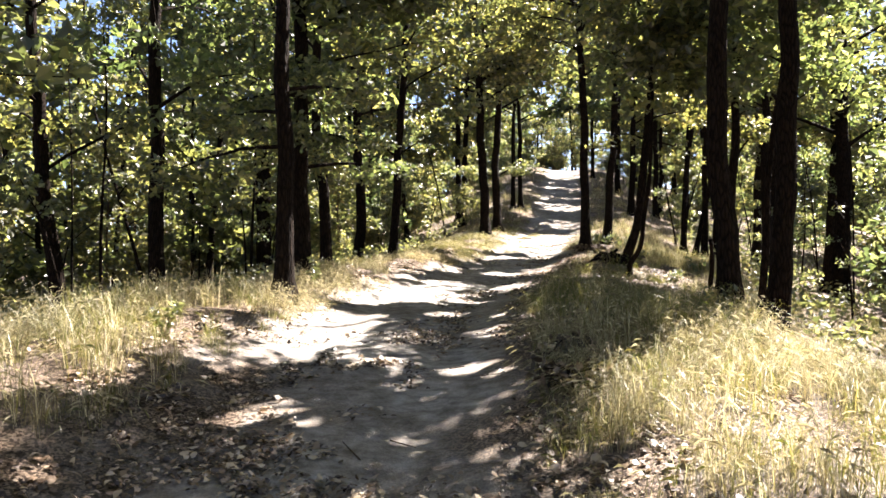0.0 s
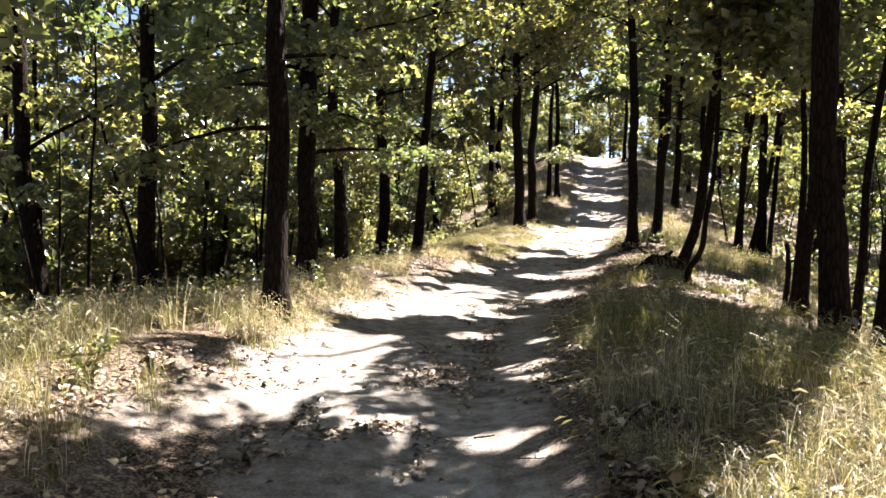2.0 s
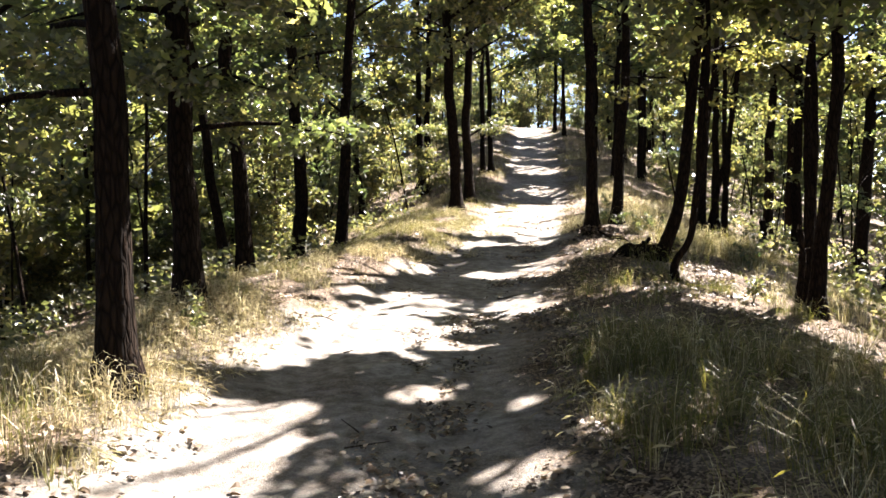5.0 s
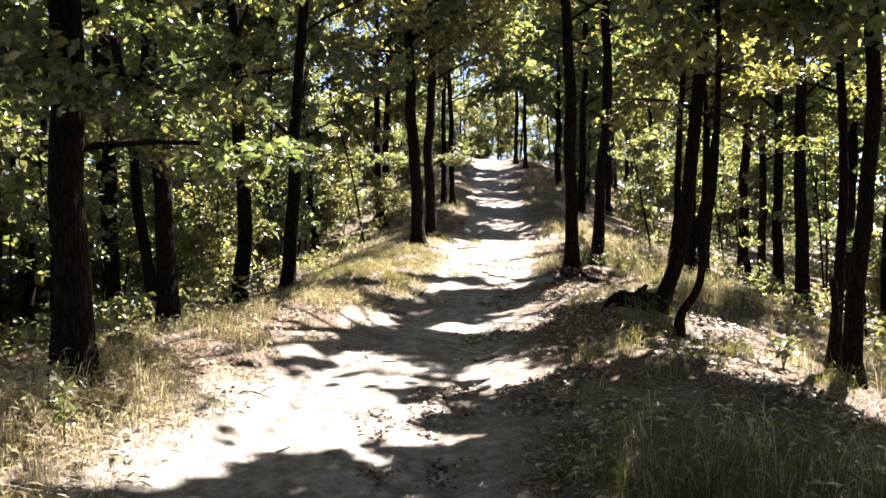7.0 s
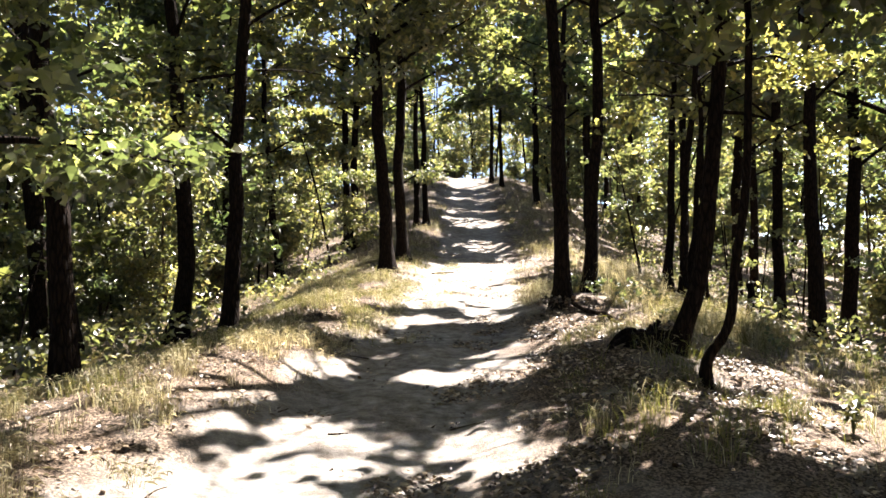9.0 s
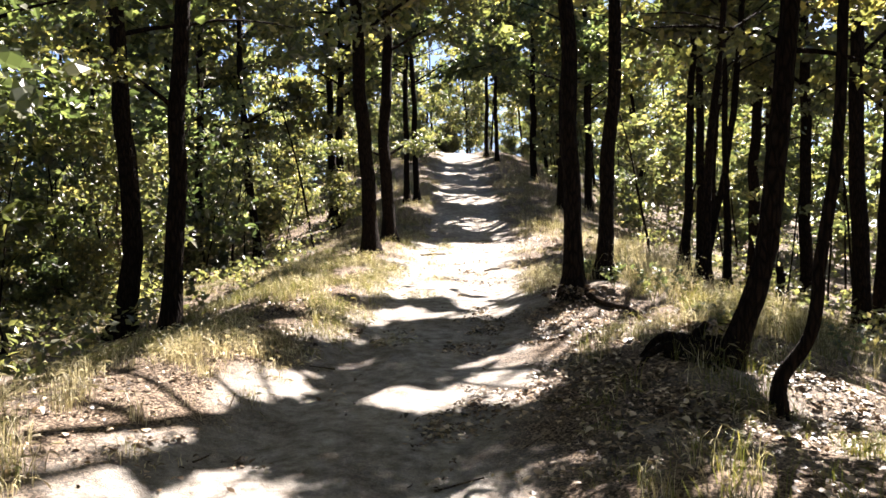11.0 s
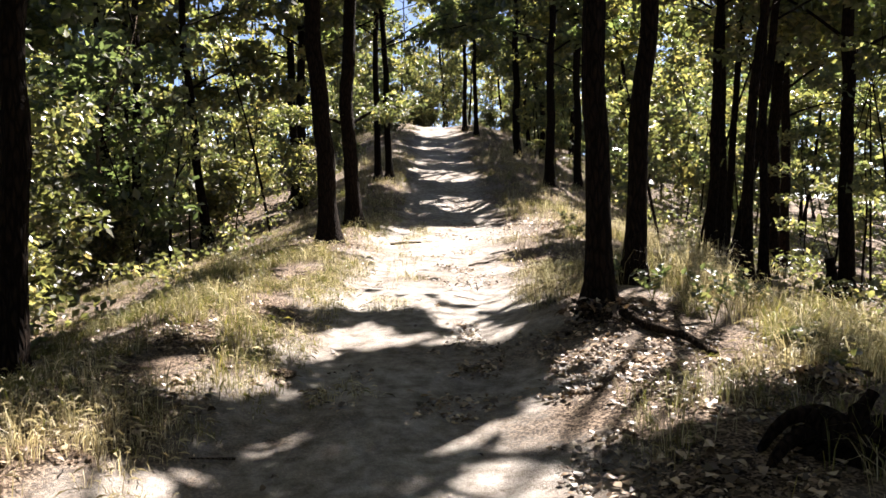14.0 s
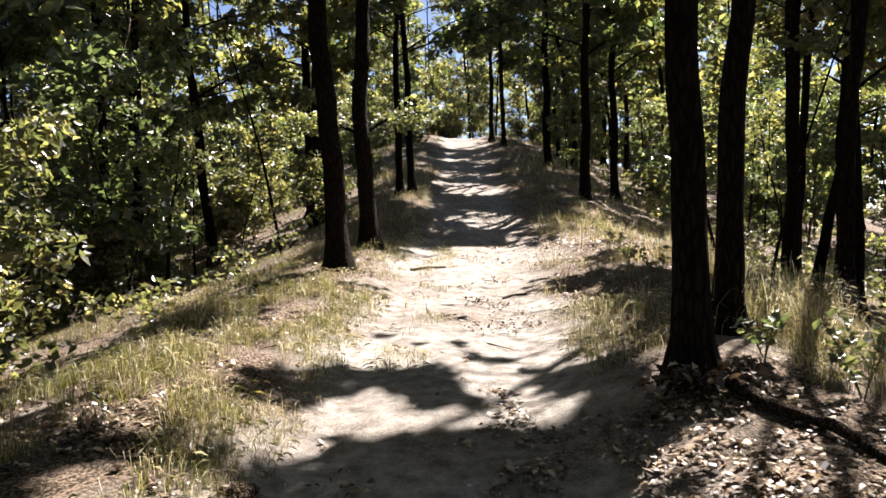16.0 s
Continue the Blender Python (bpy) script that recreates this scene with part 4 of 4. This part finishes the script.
stick([(3.58, 18.5, .05), (3.66, 18.2, .035), (3.8, 17.85, .05), (3.86, 17.5, .02)], .048, "fallen_log", "short dark weathered fallen log lying beside an oak", "log", ROTTEN)
stick([(3.3, 23.2, .01), (3.45, 23.3, .02), (3.6, 23.25, .01)], .018, "fallen_twig", "small dark broken twig lying on the sunny track", "twig")
stick([(2.45, 25.6, .02), (2.75, 25.8, .03), (3.0, 25.75, .01)], .025, "fallen_branch", "dark broken branch lying across the track edge", "branch")
stick([(-1.05, 12.42, .01), (-.95, 12.45, .02), (-.83, 12.44, .015)], .009, "fallen_twig", "small dark forked twig lying on the sunny track", "twig", seg=6)
stick([(-.9, 12.5, .012), (-.86, 12.58, .03), (-.8, 12.62, .05)], .006, "fallen_twig", "small dark forked twig lying on the sunny track", "twig", seg=6)
for _ in range(60):
    y = 2 + 22 * rng.random()
    u, a, ln = rng.normal(0, 2.0), rng.uniform(0, 6.28), rng.uniform(.08, .3)
    x = float(np.interp(y, *LINE)) + u
    stick([(x, y, .008), (x + math.cos(a) * ln, y + math.sin(a) * ln, .012)], rng.uniform(.004, .009), "fallen_twig", "thin grey dead twig on the ground", "twig", seg=5)


def stump(x, y):
    """A gnarled dark stump at the foot of the curved oak: a knotted base, broken stubs and arching bare roots."""
    z = float(land(x, y))
    ob = new("tree_stump")
    ob.location = (x, y, z)
    bm = bmesh.new()
    bmesh.ops.create_icosphere(bm, subdivisions=4, radius=.2)
    for v in bm.verts:
        d = v.co.normalized()
        v.co = v.co * (1 + .55 * noise.noise(d * 2.3 + Vector((3, 1, 0))) + .3 * noise.noise(d * 5.5) + .12 * noise.noise(d * 14))
        v.co.z = v.co.z * .62 + .02
    me = bpy.data.meshes.new("stump_body")
    bm.to_mesh(me)
    bm.free()
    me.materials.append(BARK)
    part("stump_body", me, ob)
    for sx, sy, tall, thick, dx in ((.06, .0, .27, .06, .06), (-.08, .03, .2, .05, -.07), (-.01, -.07, .23, .045, .02), (.13, -.04, .16, .05, .1)):
        q = np.linspace(0, 1, 9)
        p = np.stack([sx + dx * q + .02 * np.sin(q * 7), sy + .03 * np.sin(q * 5), tall * q], 1)
        v, f, s = tube(p, thick * (1 - .5 * q) * (1 + .15 * np.sin(q * 13)), 10, .16)
        part("broken_stub", mesh_from("broken_stub", v, f, s, BARK), ob)
    for k in range(8):
        a = k * .79 + rng.uniform(-.3, .3)
        ln, arch = rng.uniform(.3, .55), rng.uniform(.06, .16)
        p = [(math.cos(a + .5 * q) * ln * q, math.sin(a + .5 * q) * ln * q, .07 * (1 - q) + arch * math.sin(math.pi * q) - .06 * q) for q in np.linspace(.15, 1, 10)]
        v, f, s = tube(p, np.linspace(.05, .016, 10), 8, .14)
        part("root", mesh_from("root", v, f, s, BARK), ob)
    return tagged(ob, "gnarled dark tree stump with arching roots and broken stubs", "stump")


stump(3.42, 15.62)


def broken_trunk(x, y, height, radius):
    """A dead standing stem, snapped off, with a splintered top and one short side stub."""
    ob = new("broken_trunk")
    ob.location = (x, y, float(land(x, y)))
    q = np.linspace(0, 1, 14)
    pts = np.stack([.05 * np.sin(q * 3) + .03 * q, .02 * np.sin(q * 6), -.15 + (height + .15) * q], 1)
    v, f, s = tube(pts, radius * (1 - .2 * q) * (1 + .1 * np.sin(q * 21)), 10, .1, .2)
    part("trunk", mesh_from("trunk", v, f, s, BARK), ob)
    for k in range(4):
        a = k * 1.6
        p = [(pts[-1, 0] + math.cos(a) * radius * .5, math.sin(a) * radius * .5, height - .03 + h) for h in np.linspace(0, rng.uniform(.05, .12), 4)]
        v, f, s = tube(p, np.linspace(radius * .45, .004, 4), 5, .1)
        part("splinter", mesh_from("splinter", v, f, s, DEAD_WOOD), ob)
    v, f, s = tube(limb_points(np.array([pts[10, 0], 0, height * .7]), np.array([pts[10, 0] + .12, -.03, height * .78]), .02, 5), np.linspace(radius * .5, .012, 5), 6, .1)
    part("side_stub", mesh_from("side_stub", v, f, s, BARK), ob)
    return tagged(ob, "thin dead dark trunk snapped off at waist height", "dead trunk")


broken_trunk(4.7, 13.55, 1.0, .045)
broken_trunk(8.6, 22.6, .7, .09)


def brush_pile(x, y, size):
    """Broken twigs with withered leaves, heaped at the edge of the track."""
    z = float(land(x, y))
    ob = new("brush_pile")
    ob.location = (x, y, z)
    mids = []
    for _ in range(9):
        a, b = rng.uniform(0, 6.28), rng.uniform(-.12, .12, 2)
        d = np.array([math.cos(a), math.sin(a), 0]) * size * rng.uniform(.5, 1)
        p = limb_points(np.array([b[0], b[1], .02]) - d * .5, np.array([b[0], b[1], .02 + rng.uniform(0, .14)]) + d * .5, .05, 6)
        p[:, 2] = np.maximum(p[:, 2], .01)
        v, f, s = tube(p, np.linspace(.011, .004, 6), 5, .1)
        part("twig", mesh_from("twig", v, f, s, ROTTEN), ob)
        mids += list(p[2:])
    part("withered_leaves", mesh_from("withered_leaves", *lobed_leaves(mids, .09, 3, .09, .5, .5), DEAD_LEAF, False), ob)
    return tagged(ob, "small heap of broken twigs and withered oak leaves", "brush")


brush_pile(.85, 5.15, .5)
brush_pile(1.0, 6.1, .4)
brush_pile(3.35, 18.55, .5)
brush_pile(4.1, 16.7, .4)


def lump(x, y, size, label, name="clod", category="clod of earth"):
    bm = bmesh.new()
    bmesh.ops.create_icosphere(bm, subdivisions=3, radius=size)
    for v in bm.verts:
        d = v.co.normalized()
        v.co = d * size * (1 + .35 * noise.noise(d * 1.7 + Vector((x, y, 0))) + .12 * noise.noise(d * 6))
        v.co.z *= .55
    me = bpy.data.meshes.new(name)
    bm.to_mesh(me)
    bm.free()
    me.materials.append(DEAD_WOOD)
    ob = new(name, me)
    ob.location = (x, y, float(land(x, y)) + size * .15)
    return tagged(ob, label, category)


lump(.8, 18.1, .075, "dark brown clod of earth at the track edge")


def weed(size):
    """A small herb: a few thin stems with broad leaves."""
    ob = new("green_weed")
    cs = []
    for k in range(5):
        a, r = rng.uniform(0, 6.28), rng.uniform(.2, .55) * size
        end = np.array([math.cos(a) * r, math.sin(a) * r, size * rng.uniform(.6, 1.1)])
        p = limb_points(np.array([0, 0, -.03]), end, .05, 6)
        v, f, s = tube(p, np.linspace(.005, .002, 6), 4)
        part("stem", mesh_from("stem", v, f, s, GREEN_BLADE), ob)
        cs += list(p[2:])
    part("foliage", mesh_from("foliage", *leaves(cs, .07, 4, .075, .6, .9), HAZEL_LEAF, False), ob)
    return tagged(ob, "small broad-leaved green weed among dry grass", "plant", "weeds beside the track")


WEEDS = [weed(.3), weed(.42), weed(.22)]
spots = [(4.05, 18.9), (4.3, 18.3), (4.5, 17.5), (3.9, 19.5), (4.75, 18.8), (4.4, 16.9), (5.2, 19.2), (4.9, 22.5), (5.2, 24.0), (5.6, 25.5), (-1.8, 10.8), (-2.2, 13.2), (4.0, 13.2), (2.9, 8.2), (2.5, 6.3), (-2.4, 6.6), (5.5, 16.5)]
for i, (x, y) in enumerate(spots):
    m = pose(x, y, float(land(x, y)), 0, 0, rng.uniform(0, 360))
    if i < len(WEEDS):
        WEEDS[i].matrix_basis = m
    else:
        copy_thing(WEEDS[i % 3], m)
